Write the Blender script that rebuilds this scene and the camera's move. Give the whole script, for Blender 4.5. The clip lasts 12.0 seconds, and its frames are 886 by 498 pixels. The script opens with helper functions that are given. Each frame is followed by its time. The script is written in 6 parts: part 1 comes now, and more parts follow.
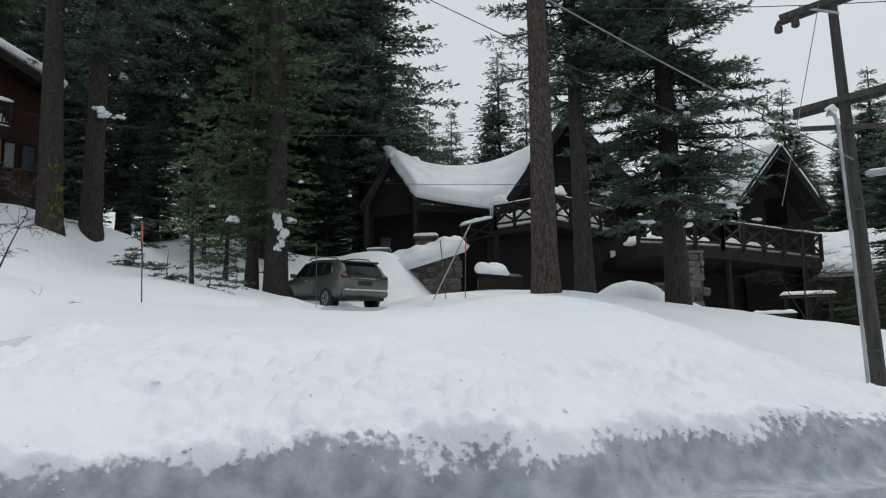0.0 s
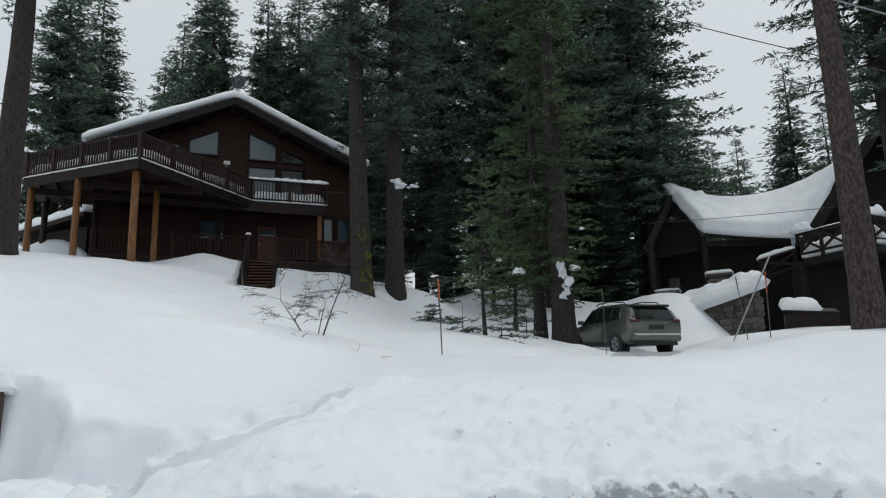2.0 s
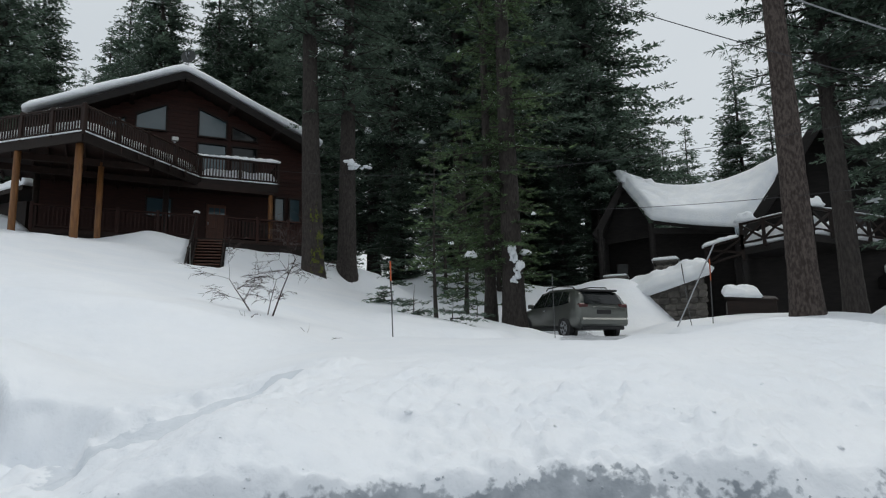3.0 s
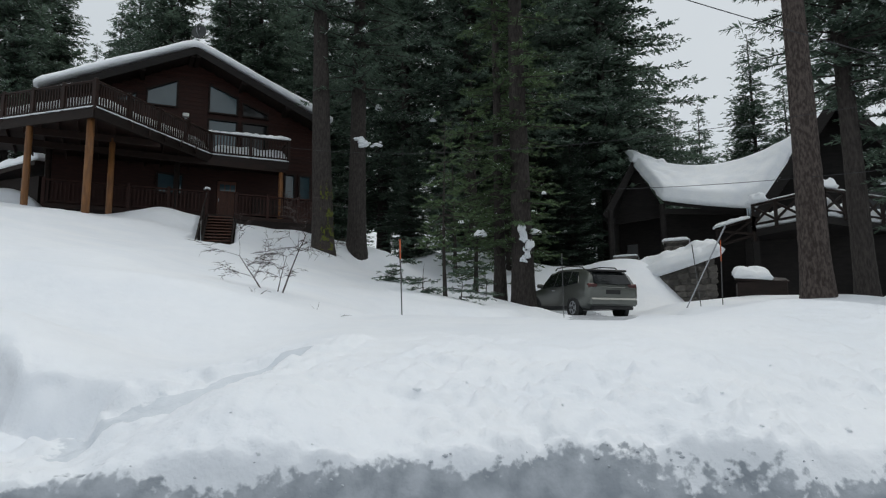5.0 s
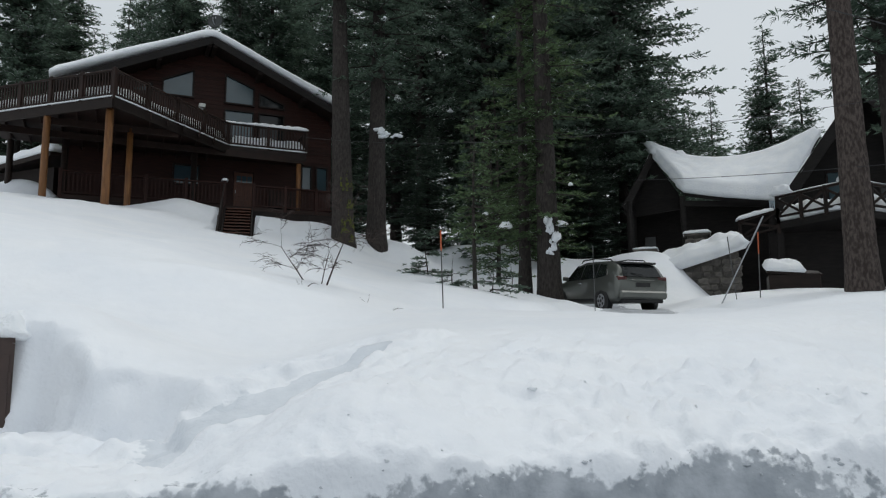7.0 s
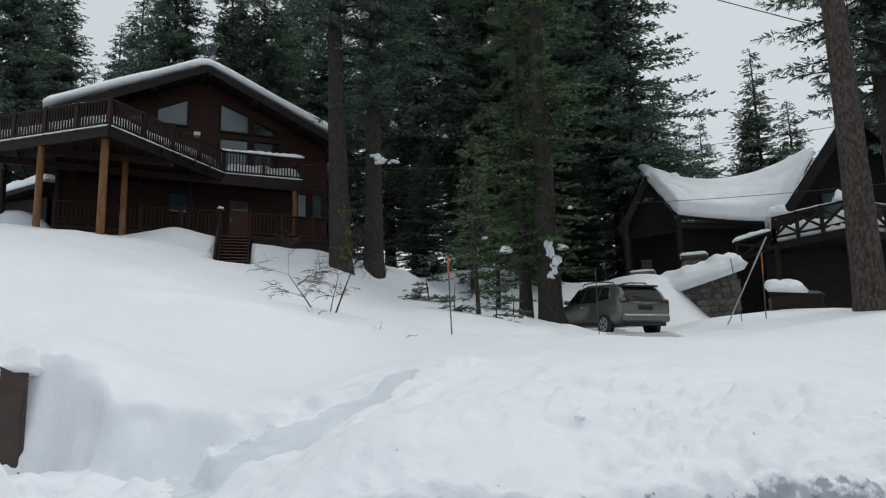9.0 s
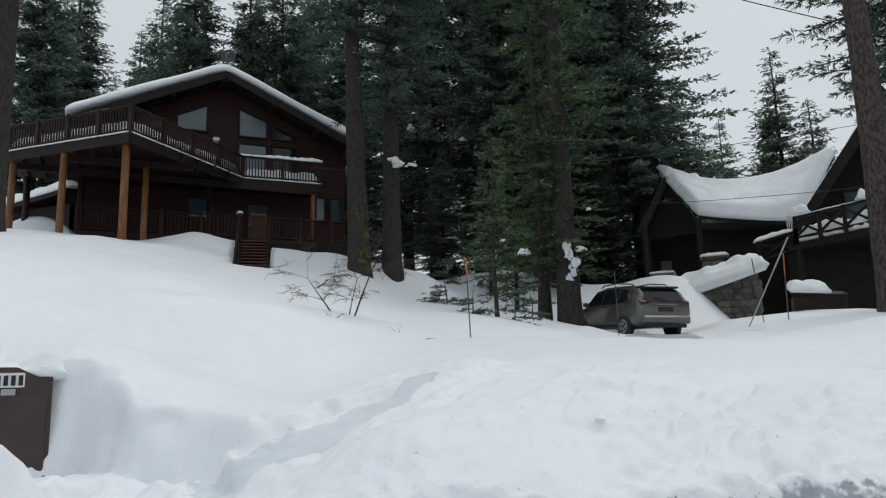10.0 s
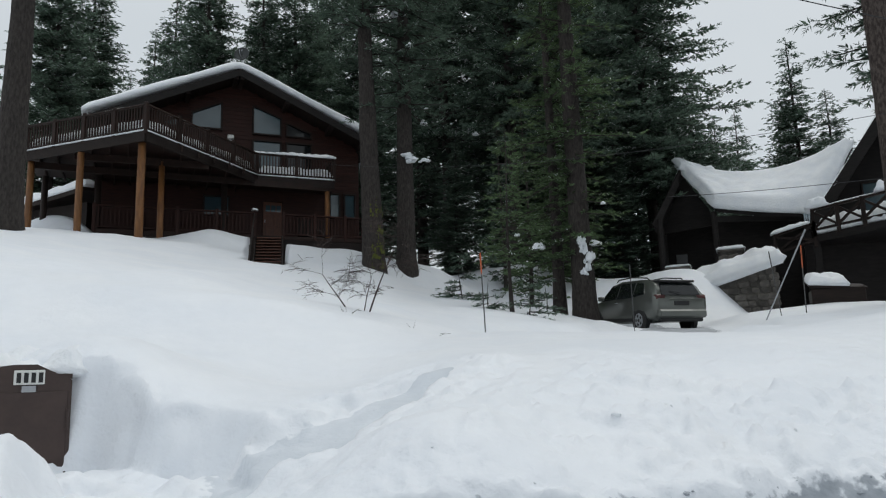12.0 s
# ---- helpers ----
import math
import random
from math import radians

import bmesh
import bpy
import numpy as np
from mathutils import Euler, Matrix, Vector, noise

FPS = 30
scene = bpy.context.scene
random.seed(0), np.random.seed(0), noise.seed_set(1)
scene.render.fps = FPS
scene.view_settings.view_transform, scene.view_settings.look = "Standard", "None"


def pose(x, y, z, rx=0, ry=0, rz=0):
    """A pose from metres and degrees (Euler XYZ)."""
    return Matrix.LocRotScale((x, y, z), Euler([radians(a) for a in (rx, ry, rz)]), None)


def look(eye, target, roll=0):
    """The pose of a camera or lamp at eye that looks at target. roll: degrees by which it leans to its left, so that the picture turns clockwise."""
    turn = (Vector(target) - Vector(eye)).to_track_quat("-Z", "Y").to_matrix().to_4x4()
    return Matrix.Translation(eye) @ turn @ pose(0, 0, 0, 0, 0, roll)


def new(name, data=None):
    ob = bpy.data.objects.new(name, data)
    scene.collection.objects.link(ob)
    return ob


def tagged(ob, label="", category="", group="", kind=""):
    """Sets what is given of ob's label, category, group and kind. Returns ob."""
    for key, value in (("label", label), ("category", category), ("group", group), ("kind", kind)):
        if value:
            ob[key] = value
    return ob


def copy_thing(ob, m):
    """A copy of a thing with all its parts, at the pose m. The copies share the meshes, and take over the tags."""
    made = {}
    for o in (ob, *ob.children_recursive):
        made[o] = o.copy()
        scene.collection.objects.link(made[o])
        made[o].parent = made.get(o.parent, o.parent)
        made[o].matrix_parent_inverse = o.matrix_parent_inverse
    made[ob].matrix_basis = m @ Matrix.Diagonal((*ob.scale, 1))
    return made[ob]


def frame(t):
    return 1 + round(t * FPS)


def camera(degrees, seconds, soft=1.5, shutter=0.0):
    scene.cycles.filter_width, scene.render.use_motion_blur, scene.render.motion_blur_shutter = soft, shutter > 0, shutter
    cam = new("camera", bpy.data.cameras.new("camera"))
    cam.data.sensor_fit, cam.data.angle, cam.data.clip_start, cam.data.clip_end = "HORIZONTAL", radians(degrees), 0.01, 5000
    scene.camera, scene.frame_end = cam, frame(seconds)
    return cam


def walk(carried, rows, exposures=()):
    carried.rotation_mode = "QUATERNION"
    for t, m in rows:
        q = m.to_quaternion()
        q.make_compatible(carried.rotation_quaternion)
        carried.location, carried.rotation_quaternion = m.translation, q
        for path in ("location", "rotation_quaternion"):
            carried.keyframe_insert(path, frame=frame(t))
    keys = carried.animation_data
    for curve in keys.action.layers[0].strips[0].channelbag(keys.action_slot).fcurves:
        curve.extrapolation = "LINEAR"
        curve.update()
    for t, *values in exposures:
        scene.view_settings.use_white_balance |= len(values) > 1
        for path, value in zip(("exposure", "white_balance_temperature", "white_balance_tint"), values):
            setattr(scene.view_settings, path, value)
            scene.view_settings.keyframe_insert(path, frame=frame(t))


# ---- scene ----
cam = camera(62.0, 12.0, soft=1.2)
# seconds, x, y, z, yaw, pitch, lean
PATH = [
    (0, -0.030, 0.000, 1.600, 0.13, 7.78, 0.94),
    (0.5, -0.030, 0.000, 1.600, 0.10, 7.59, 1.13),
    (1, -0.030, 0.000, 1.600, 3.91, 8.15, 1.30),
    (1.5, -0.030, 0.000, 1.600, 15.22, 10.62, 1.56),
    (2, -0.030, 0.000, 1.600, 22.34, 11.89, 1.56),
    (2.5, -0.030, 0.000, 1.600, 21.02, 11.70, 1.82),
    (3, -0.030, 0.000, 1.600, 18.51, 10.44, 1.24),
    (5, -0.030, 0.000, 1.600, 19.16, 8.79, 0.59),
    (5.5, -0.050, 0.025, 1.601, 20.36, 8.82, 0.05),
    (6, -0.321, -0.005, 1.592, 20.69, 8.61, 0.11),
    (6.5, -0.642, 0.027, 1.615, 20.10, 8.32, 0.40),
    (7, -0.889, 0.125, 1.637, 19.33, 8.25, 0.53),
    (9, -1.260, 0.190, 1.660, 18.71, 10.24, 1.46),
    (9.5, -1.260, 0.190, 1.660, 19.56, 10.36, 1.40),
    (10, -1.260, 0.190, 1.660, 20.17, 10.49, 1.62),
    (10.5, -1.260, 0.190, 1.660, 20.39, 10.33, 1.69),
    (11, -1.260, 0.190, 1.660, 21.05, 10.24, 1.72),
    (11.5, -1.260, 0.190, 1.660, 21.24, 10.13, 1.82),
    (12, -1.260, 0.190, 1.660, 21.34, 10.16, 1.87),
]
walk(cam, [(t, pose(x, y, z, 90 + pitch, lean, yaw)) for t, x, y, z, yaw, pitch, lean in PATH])

# ---- sky and light: an overcast winter day ----
world = bpy.data.worlds.new("world")
scene.world = world
world.use_nodes = True
wn, wl = world.node_tree.nodes, world.node_tree.links
wn.clear()
sky = wn.new("ShaderNodeTexSky")
sky.sky_type, sky.sun_disc = "NISHITA", False
sky.sun_elevation, sky.sun_rotation = radians(66), radians(21)
sky.air_density, sky.dust_density, sky.ozone_density = 1.0, 6.0, 1.0
wtc = wn.new("ShaderNodeTexCoord")
wno = wn.new("ShaderNodeTexNoise")
wno.inputs["Scale"].default_value, wno.inputs["Detail"].default_value = 2.2, 4.0
wl.new(wtc.outputs["Generated"], wno.inputs["Vector"])
wr = wn.new("ShaderNodeValToRGB")
wr.color_ramp.elements[0].position, wr.color_ramp.elements[0].color = 0.3, (5.85, 6.38, 6.75, 1)
wr.color_ramp.elements[1].position, wr.color_ramp.elements[1].color = 0.7, (6.8, 7.27, 7.5, 1)
wl.new(wno.outputs["Fac"], wr.inputs["Fac"])
wmix = wn.new("ShaderNodeMix")
wmix.data_type = "RGBA"
wmix.inputs["Factor"].default_value = 0.88  # cloud cover
wl.new(sky.outputs["Color"], wmix.inputs["A"])
wl.new(wr.outputs["Color"], wmix.inputs["B"])
wbg = wn.new("ShaderNodeBackground")
wbg.inputs["Strength"].default_value = 0.1
wl.new(wmix.outputs["Result"], wbg.inputs["Color"])
wl.new(wbg.outputs["Background"], wn.new("ShaderNodeOutputWorld").inputs["Surface"])
sun_data = bpy.data.lights.new("sun", "SUN")
sun_data.energy, sun_data.angle, sun_data.color = 0.76, radians(40), (0.975, 0.985, 0.95)
sun = new("sun", sun_data)
sun.matrix_world = look((0, 0, 0), (-0.15, -0.38, -0.92)).to_3x3().to_4x4()
scene.view_settings.exposure = 0.05


# ---- materials ----
def mat(name, col, col2=None, scale=6.0, rough=0.7, bump=0.0, bscale=None, metal=0.0, ior=1.45, stretch=(1, 1, 1),
        island=0.0, piece=0.0, detail=5.0, fine=0.0, lo=0.35, hi=0.65, coat=0.0):
    """Two colours mixed by noise in object space, with a second finer noise, relief, and a random lightness per island or piece."""
    m = bpy.data.materials.new(name)
    m.use_nodes = True
    n, l = m.node_tree.nodes, m.node_tree.links
    b = n["Principled BSDF"]
    b.inputs["Roughness"].default_value, b.inputs["Metallic"].default_value = rough, metal
    b.inputs["IOR"].default_value = ior
    b.inputs["Coat Weight"].default_value = coat
    tc, mp = n.new("ShaderNodeTexCoord"), n.new("ShaderNodeMapping")
    l.new(tc.outputs["Object"], mp.inputs["Vector"])
    mp.inputs["Scale"].default_value = stretch
    t1 = n.new("ShaderNodeTexNoise")
    t1.inputs["Scale"].default_value, t1.inputs["Detail"].default_value = scale, detail
    l.new(mp.outputs["Vector"], t1.inputs["Vector"])
    cr = n.new("ShaderNodeValToRGB")
    e = cr.color_ramp.elements
    e[0].position, e[1].position = lo, hi
    e[0].color, e[1].color = (*col, 1), (*(col2 or [c * 0.75 for c in col]), 1)
    l.new(t1.outputs["Fac"], cr.inputs["Fac"])
    out = cr.outputs["Color"]
    t2 = n.new("ShaderNodeTexNoise")
    t2.inputs["Scale"].default_value, t2.inputs["Detail"].default_value = scale * 7.3, 4
    l.new(mp.outputs["Vector"], t2.inputs["Vector"])
    if fine:
        mr = n.new("ShaderNodeMapRange")
        mr.inputs["To Min"].default_value, mr.inputs["To Max"].default_value = 1 - fine, 1 + fine
        l.new(t2.outputs["Fac"], mr.inputs["Value"])
        mu = n.new("ShaderNodeMix")
        mu.data_type, mu.blend_type = "RGBA", "MULTIPLY"
        mu.inputs["Factor"].default_value = 1.0
        l.new(out, mu.inputs["A"])
        l.new(mr.outputs["Result"], mu.inputs["B"])
        out = mu.outputs["Result"]
    if island or piece:
        mr = n.new("ShaderNodeMapRange")
        mr.inputs["To Min"].default_value, mr.inputs["To Max"].default_value = 1 - (island or piece), 1 + (island or piece)
        if island:
            l.new(n.new("ShaderNodeNewGeometry").outputs["Random Per Island"], mr.inputs["Value"])
        else:
            l.new(n.new("ShaderNodeObjectInfo").outputs["Random"], mr.inputs["Value"])
        mu = n.new("ShaderNodeMix")
        mu.data_type, mu.blend_type = "RGBA", "MULTIPLY"
        mu.inputs["Factor"].default_value = 1.0
        l.new(out, mu.inputs["A"])
        l.new(mr.outputs["Result"], mu.inputs["B"])
        out = mu.outputs["Result"]
    l.new(out, b.inputs["Base Color"])
    if bump:
        bp = n.new("ShaderNodeBump")
        bp.inputs["Strength"].default_value, bp.inputs["Distance"].default_value = 1.0, bump
        t3 = n.new("ShaderNodeTexNoise")
        t3.inputs["Scale"].default_value, t3.inputs["Detail"].default_value = bscale or scale * 3, 6
        l.new(mp.outputs["Vector"], t3.inputs["Vector"])
        l.new(t3.outputs["Fac"], bp.inputs["Height"])
        l.new(bp.outputs["Normal"], b.inputs["Normal"])
    return m


SNOW = mat("snow", (0.86, 0.88, 0.91), (0.80, 0.83, 0.88), 0.7, 0.55, 0.02, 9.0, fine=0.03)
SNOW_CLUMP = mat("clumped_snow", (0.87, 0.89, 0.91), (0.80, 0.83, 0.87), 2.0, 0.6, 0.02, 16.0, fine=0.04)
SNOW_DIRTY = mat("gritty_snow", (0.56, 0.59, 0.63), (0.42, 0.45, 0.49), 1.8, 0.6, 0.02, 12.0, fine=0.2)


def ground_mat():
    """White snow, ploughed grit by the mesh's own "grit" value broken up by noise, and packed wheel-worn snow by "worn"."""
    m = mat("ground_snow", (0.86, 0.88, 0.91), (0.81, 0.84, 0.885), 0.7, 0.55, fine=0.03)
    n, l = m.node_tree.nodes, m.node_tree.links
    b = n["Principled BSDF"]
    colour = b.inputs["Base Color"].links[0].from_socket
    tc = n.new("ShaderNodeTexCoord")

    def noise_at(scale, detail=5):
        t = n.new("ShaderNodeTexNoise")
        t.inputs["Scale"].default_value, t.inputs["Detail"].default_value = scale, detail
        l.new(tc.outputs["Object"], t.inputs["Vector"])
        return t.outputs["Fac"]

    def ramp(fac, p0, c0, p1, c1):
        r = n.new("ShaderNodeValToRGB")
        e = r.color_ramp.elements
        e[0].position, e[0].color, e[1].position, e[1].color = p0, (*c0, 1), p1, (*c1, 1)
        l.new(fac, r.inputs["Fac"])
        return r.outputs["Color"]

    for name, c0, c1, nscale in (("path_floor", (0.62, 0.66, 0.71), (0.72, 0.755, 0.80), 3.0), ("grit", (0.29, 0.32, 0.355), (0.47, 0.50, 0.54), 6.0), ("worn", (0.30, 0.32, 0.35), (0.48, 0.50, 0.54), 2.0)):
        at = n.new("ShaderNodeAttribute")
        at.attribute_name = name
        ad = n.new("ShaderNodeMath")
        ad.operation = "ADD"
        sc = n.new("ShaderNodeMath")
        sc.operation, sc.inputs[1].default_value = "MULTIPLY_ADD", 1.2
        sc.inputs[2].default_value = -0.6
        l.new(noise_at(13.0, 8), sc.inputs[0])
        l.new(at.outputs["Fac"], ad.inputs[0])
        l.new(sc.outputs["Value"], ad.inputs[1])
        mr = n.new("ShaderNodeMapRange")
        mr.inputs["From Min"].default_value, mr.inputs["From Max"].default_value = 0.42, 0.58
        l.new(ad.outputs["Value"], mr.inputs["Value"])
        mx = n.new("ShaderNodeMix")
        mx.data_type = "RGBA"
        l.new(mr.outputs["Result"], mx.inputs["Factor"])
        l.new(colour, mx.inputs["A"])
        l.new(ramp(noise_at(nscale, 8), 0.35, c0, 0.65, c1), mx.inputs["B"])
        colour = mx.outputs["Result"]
    l.new(colour, b.inputs["Base Color"])
    bp, bp2 = n.new("ShaderNodeBump"), n.new("ShaderNodeBump")
    bp.inputs["Distance"].default_value, bp2.inputs["Distance"].default_value = 0.014, 0.005
    l.new(noise_at(8.0, 3), bp.inputs["Height"])
    l.new(noise_at(30.0, 3), bp2.inputs["Height"])
    l.new(bp.outputs["Normal"], bp2.inputs["Normal"])
    l.new(bp2.outputs["Normal"], b.inputs["Normal"])
    return m


GROUND = ground_mat()
WOOD_DARK = mat("dark_stained_wood", (0.021, 0.0128, 0.010), (0.0125, 0.008, 0.0066), 3.0, 0.65, 0.004, 40, stretch=(1, 1, 6), fine=0.3, piece=0.25)
WOOD_RED = mat("red_brown_wood_siding", (0.036, 0.0112, 0.0072), (0.022, 0.0072, 0.005), 2.5, 0.6, 0.004, 30, stretch=(1, 1, 5), fine=0.3, piece=0.15)
WOOD_POST = mat("honey_peeled_log", (0.23, 0.10, 0.032), (0.13, 0.055, 0.019), 3.0, 0.55, 0.006, 20, stretch=(4, 4, 0.6), fine=0.3)
WOOD_TRIM = mat("brown_trim", (0.025, 0.0115, 0.008), (0.016, 0.0078, 0.0056), 3.0, 0.6, 0.003, 30, fine=0.25, piece=0.2)
WOOD_DOOR = mat("red_brown_door", (0.11, 0.037, 0.018), (0.075, 0.026, 0.013), 3.0, 0.5, 0.002, 30, stretch=(6, 6, 1), fine=0.2)
WOOD_BLACK = mat("near_black_siding", (0.019, 0.016, 0.0148), (0.012, 0.010, 0.0095), 2.5, 0.7, 0.004, 30, stretch=(1, 1, 5), fine=0.3, piece=0.2)
WOOD_OLD = mat("weathered_pole_wood", (0.078, 0.073, 0.067), (0.038, 0.035, 0.032), 5.0, 0.8, 0.012, 26, stretch=(3, 3, 0.25), fine=0.35)
BARK = mat("grey_brown_bark", (0.058, 0.050, 0.045), (0.027, 0.023, 0.021), 8.0, 0.9, 0.05, 12, stretch=(2.2, 2.2, 0.7), fine=0.4)
BARK_RED = mat("plated_pine_bark", (0.092, 0.074, 0.066), (0.038, 0.029, 0.025), 9.0, 0.9, 0.06, 12, stretch=(2, 2, 0.8), fine=0.45, lo=0.4, hi=0.6)
TWIG = mat("bare_twig", (0.045, 0.028, 0.023), (0.025, 0.017, 0.015), 9, 0.8, fine=0.3)
NEEDLE = mat("fir_needles", (0.118, 0.165, 0.124), (0.088, 0.130, 0.098), 0.9, 0.75, island=0.55, fine=0.3)
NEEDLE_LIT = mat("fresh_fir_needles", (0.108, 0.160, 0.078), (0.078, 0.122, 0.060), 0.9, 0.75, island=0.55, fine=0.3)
for leafy in (NEEDLE, NEEDLE_LIT):  # thin needles let some light through
    ln, ll = leafy.node_tree.nodes, leafy.node_tree.links
    tl, ms = ln.new("ShaderNodeBsdfTranslucent"), ln.new("ShaderNodeMixShader")
    lb, lo_ = ln["Principled BSDF"], ln["Material Output"]
    ll.new(lb.inputs["Base Color"].links[0].from_socket, tl.inputs["Color"])
    ms.inputs["Fac"].default_value = 0.52
    lb.inputs["Specular IOR Level"].default_value = 0.5
    ll.new(lb.outputs["BSDF"], ms.inputs[1])
    ll.new(tl.outputs["BSDF"], ms.inputs[2])
    ll.new(ms.outputs["Shader"], lo_.inputs["Surface"])
for dull in (WOOD_DARK, WOOD_RED, WOOD_TRIM, WOOD_BLACK, BARK, BARK_RED):  # dry matt wood
    dull.node_tree.nodes["Principled BSDF"].inputs["Specular IOR Level"].default_value = 0.32


MOSS = mat("moss", (0.10, 0.11, 0.015), (0.05, 0.06, 0.012), 9, 0.9, 0.01, fine=0.4)
STONE = mat("field_stone", (0.155, 0.14, 0.125), (0.085, 0.078, 0.07), 3.5, 0.85, 0.02, 14, fine=0.3, piece=0.45)
MORTAR = mat("mortar", (0.10, 0.095, 0.085), (0.06, 0.055, 0.05), 6, 0.9, 0.01, fine=0.3)
GLASS = mat("reflecting_glass", (0.05, 0.085, 0.10), (0.04, 0.072, 0.088), 1.0, 0.10, ior=1.72)
GLASS_DARK = mat("tinted_glass", (0.012, 0.014, 0.015), (0.010, 0.012, 0.013), 1.0, 0.06, ior=1.42)
METAL = mat("galvanised_metal", (0.42, 0.43, 0.45), (0.33, 0.34, 0.36), 5, 0.45, metal=0.7, fine=0.2)
CABLE = mat("black_cable", (0.03, 0.03, 0.033), (0.02, 0.02, 0.022), 5, 0.6)
CABLE_GREY = mat("grey_cable", (0.22, 0.23, 0.24), (0.16, 0.17, 0.18), 5, 0.6)
PORCELAIN = mat("brown_glazed_porcelain", (0.05, 0.04, 0.038), (0.03, 0.025, 0.024), 5, 0.25)
PLASTIC_ORANGE = mat("orange_marker_plastic", (0.50, 0.11, 0.035), (0.36, 0.08, 0.03), 8, 0.5)
STEEL_GREY = mat("grey_marker_rod", (0.10, 0.10, 0.10), (0.07, 0.07, 0.07), 8, 0.5)
DISH_GREY = mat("dark_grey_dish", (0.05, 0.055, 0.055), (0.04, 0.044, 0.045), 8, 0.7)
WHITE = mat("white_enamel", (0.75, 0.75, 0.72), (0.66, 0.66, 0.63), 8, 0.4)
BLACK = mat("black_paint", (0.015, 0.015, 0.016), (0.012, 0.012, 0.012), 8, 0.5)
BOX_BROWN = mat("brown_painted_steel", (0.060, 0.038, 0.032), (0.046, 0.029, 0.025), 4, 0.5, 0.002, 20, fine=0.15)
CAR_PAINT = mat("grey_green_car_paint", (0.135, 0.142, 0.13), (0.12, 0.127, 0.115), 2, 0.32, metal=0.55, fine=0.04, coat=0.6)
CAR_TRIM = mat("black_car_trim", (0.018, 0.018, 0.019), (0.014, 0.014, 0.015), 6, 0.5)
TYRE = mat("tyre_rubber", (0.018, 0.018, 0.018), (0.03, 0.03, 0.03), 8, 0.85)
CHROME = mat("bright_metal", (0.55, 0.56, 0.57), (0.48, 0.49, 0.5), 6, 0.2, metal=1.0)
LAMP_RED = mat("red_lamp_glass", (0.085, 0.02, 0.018), (0.06, 0.016, 0.015), 8, 0.15)
OLIVE = mat("olive_wood_siding", (0.085, 0.075, 0.045), (0.055, 0.05, 0.032), 2.5, 0.7, 0.003, 30, stretch=(1, 1, 6), fine=0.25)
ICE = mat("ice", (0.62, 0.70, 0.75), (0.55, 0.63, 0.7), 6, 0.15, fine=0.1)


# ---- builders ----
def link(name, bm, material, parent=None, label="", smooth=False):
    me = bpy.data.meshes.new(name)
    bm.to_mesh(me)
    bm.free()
    for m in (material if isinstance(material, (list, tuple)) else [material]):
        me.materials.append(m)
    if smooth:
        me.shade_smooth()
    ob = new(name, me)
    if parent:
        ob.parent = parent
    if label:
        ob["label"] = label
    return ob


def part(name, bm, material, parent, label="", smooth=False):
    return link(name, bm, material, parent, label, smooth)


def share(name, mesh, parent, m):
    ob = new(name, mesh)
    ob.parent = parent
    ob.matrix_basis = m
    return ob


def raw(name, verts, faces, materials, parent=None, label="", smooth=False, index=None):
    me = bpy.data.meshes.new(name)
    me.from_pydata([tuple(v) for v in verts] if not isinstance(verts, np.ndarray) else verts.tolist(), [], faces if isinstance(faces, list) else faces.tolist())
    for m in (materials if isinstance(materials, (list, tuple)) else [materials]):
        me.materials.append(m)
    if index is not None:
        me.polygons.foreach_set("material_index", index)
    if smooth:
        me.shade_smooth()
    me.update()
    ob = new(name, me)
    if parent:
        ob.parent = parent
    if label:
        ob["label"] = label
    return ob


def box(bm, lo, hi, bevel=0.0, m=None):
    r = bmesh.ops.create_cube(bm, size=1)
    vs = r["verts"]
    for v in vs:
        v.co = Vector([lo[i] + (v.co[i] + 0.5) * (hi[i] - lo[i]) for i in range(3)])
    if bevel:
        es = list({e for v in vs for e in v.link_edges})
        r2 = bmesh.ops.bevel(bm, geom=es, offset=bevel, segments=1, affect="EDGES", profile=0.5)
        vs = list({v for f in r2["faces"] for v in f.verts} | {v for v in vs if v.is_valid})
    if m is not None:
        bmesh.ops.transform(bm, matrix=m, verts=[v for v in vs if v.is_valid])
    return bm


def boxed(lo, hi, bevel=0.0, m=None):
    return box(bmesh.new(), lo, hi, bevel, m)


def beam(bm, a, b, w, h, bevel=0.0):
    """A squared timber from a to b, w wide and h deep."""
    a, b = Vector(a), Vector(b)
    d = b - a
    up = Vector((0, 0, 1)) if abs(d.normalized().z) < 0.95 else Vector((0, 1, 0))
    x = d.normalized()
    y = up.cross(x).normalized()
    z = x.cross(y)
    m = Matrix((x, y, z)).transposed().to_4x4()
    m.translation = a
    return box(bm, (0, -w / 2, -h / 2), (d.length, w / 2, h / 2), bevel, m)


def timber(a, b, w, h, bevel=0.0):
    return beam(bmesh.new(), a, b, w, h, bevel)


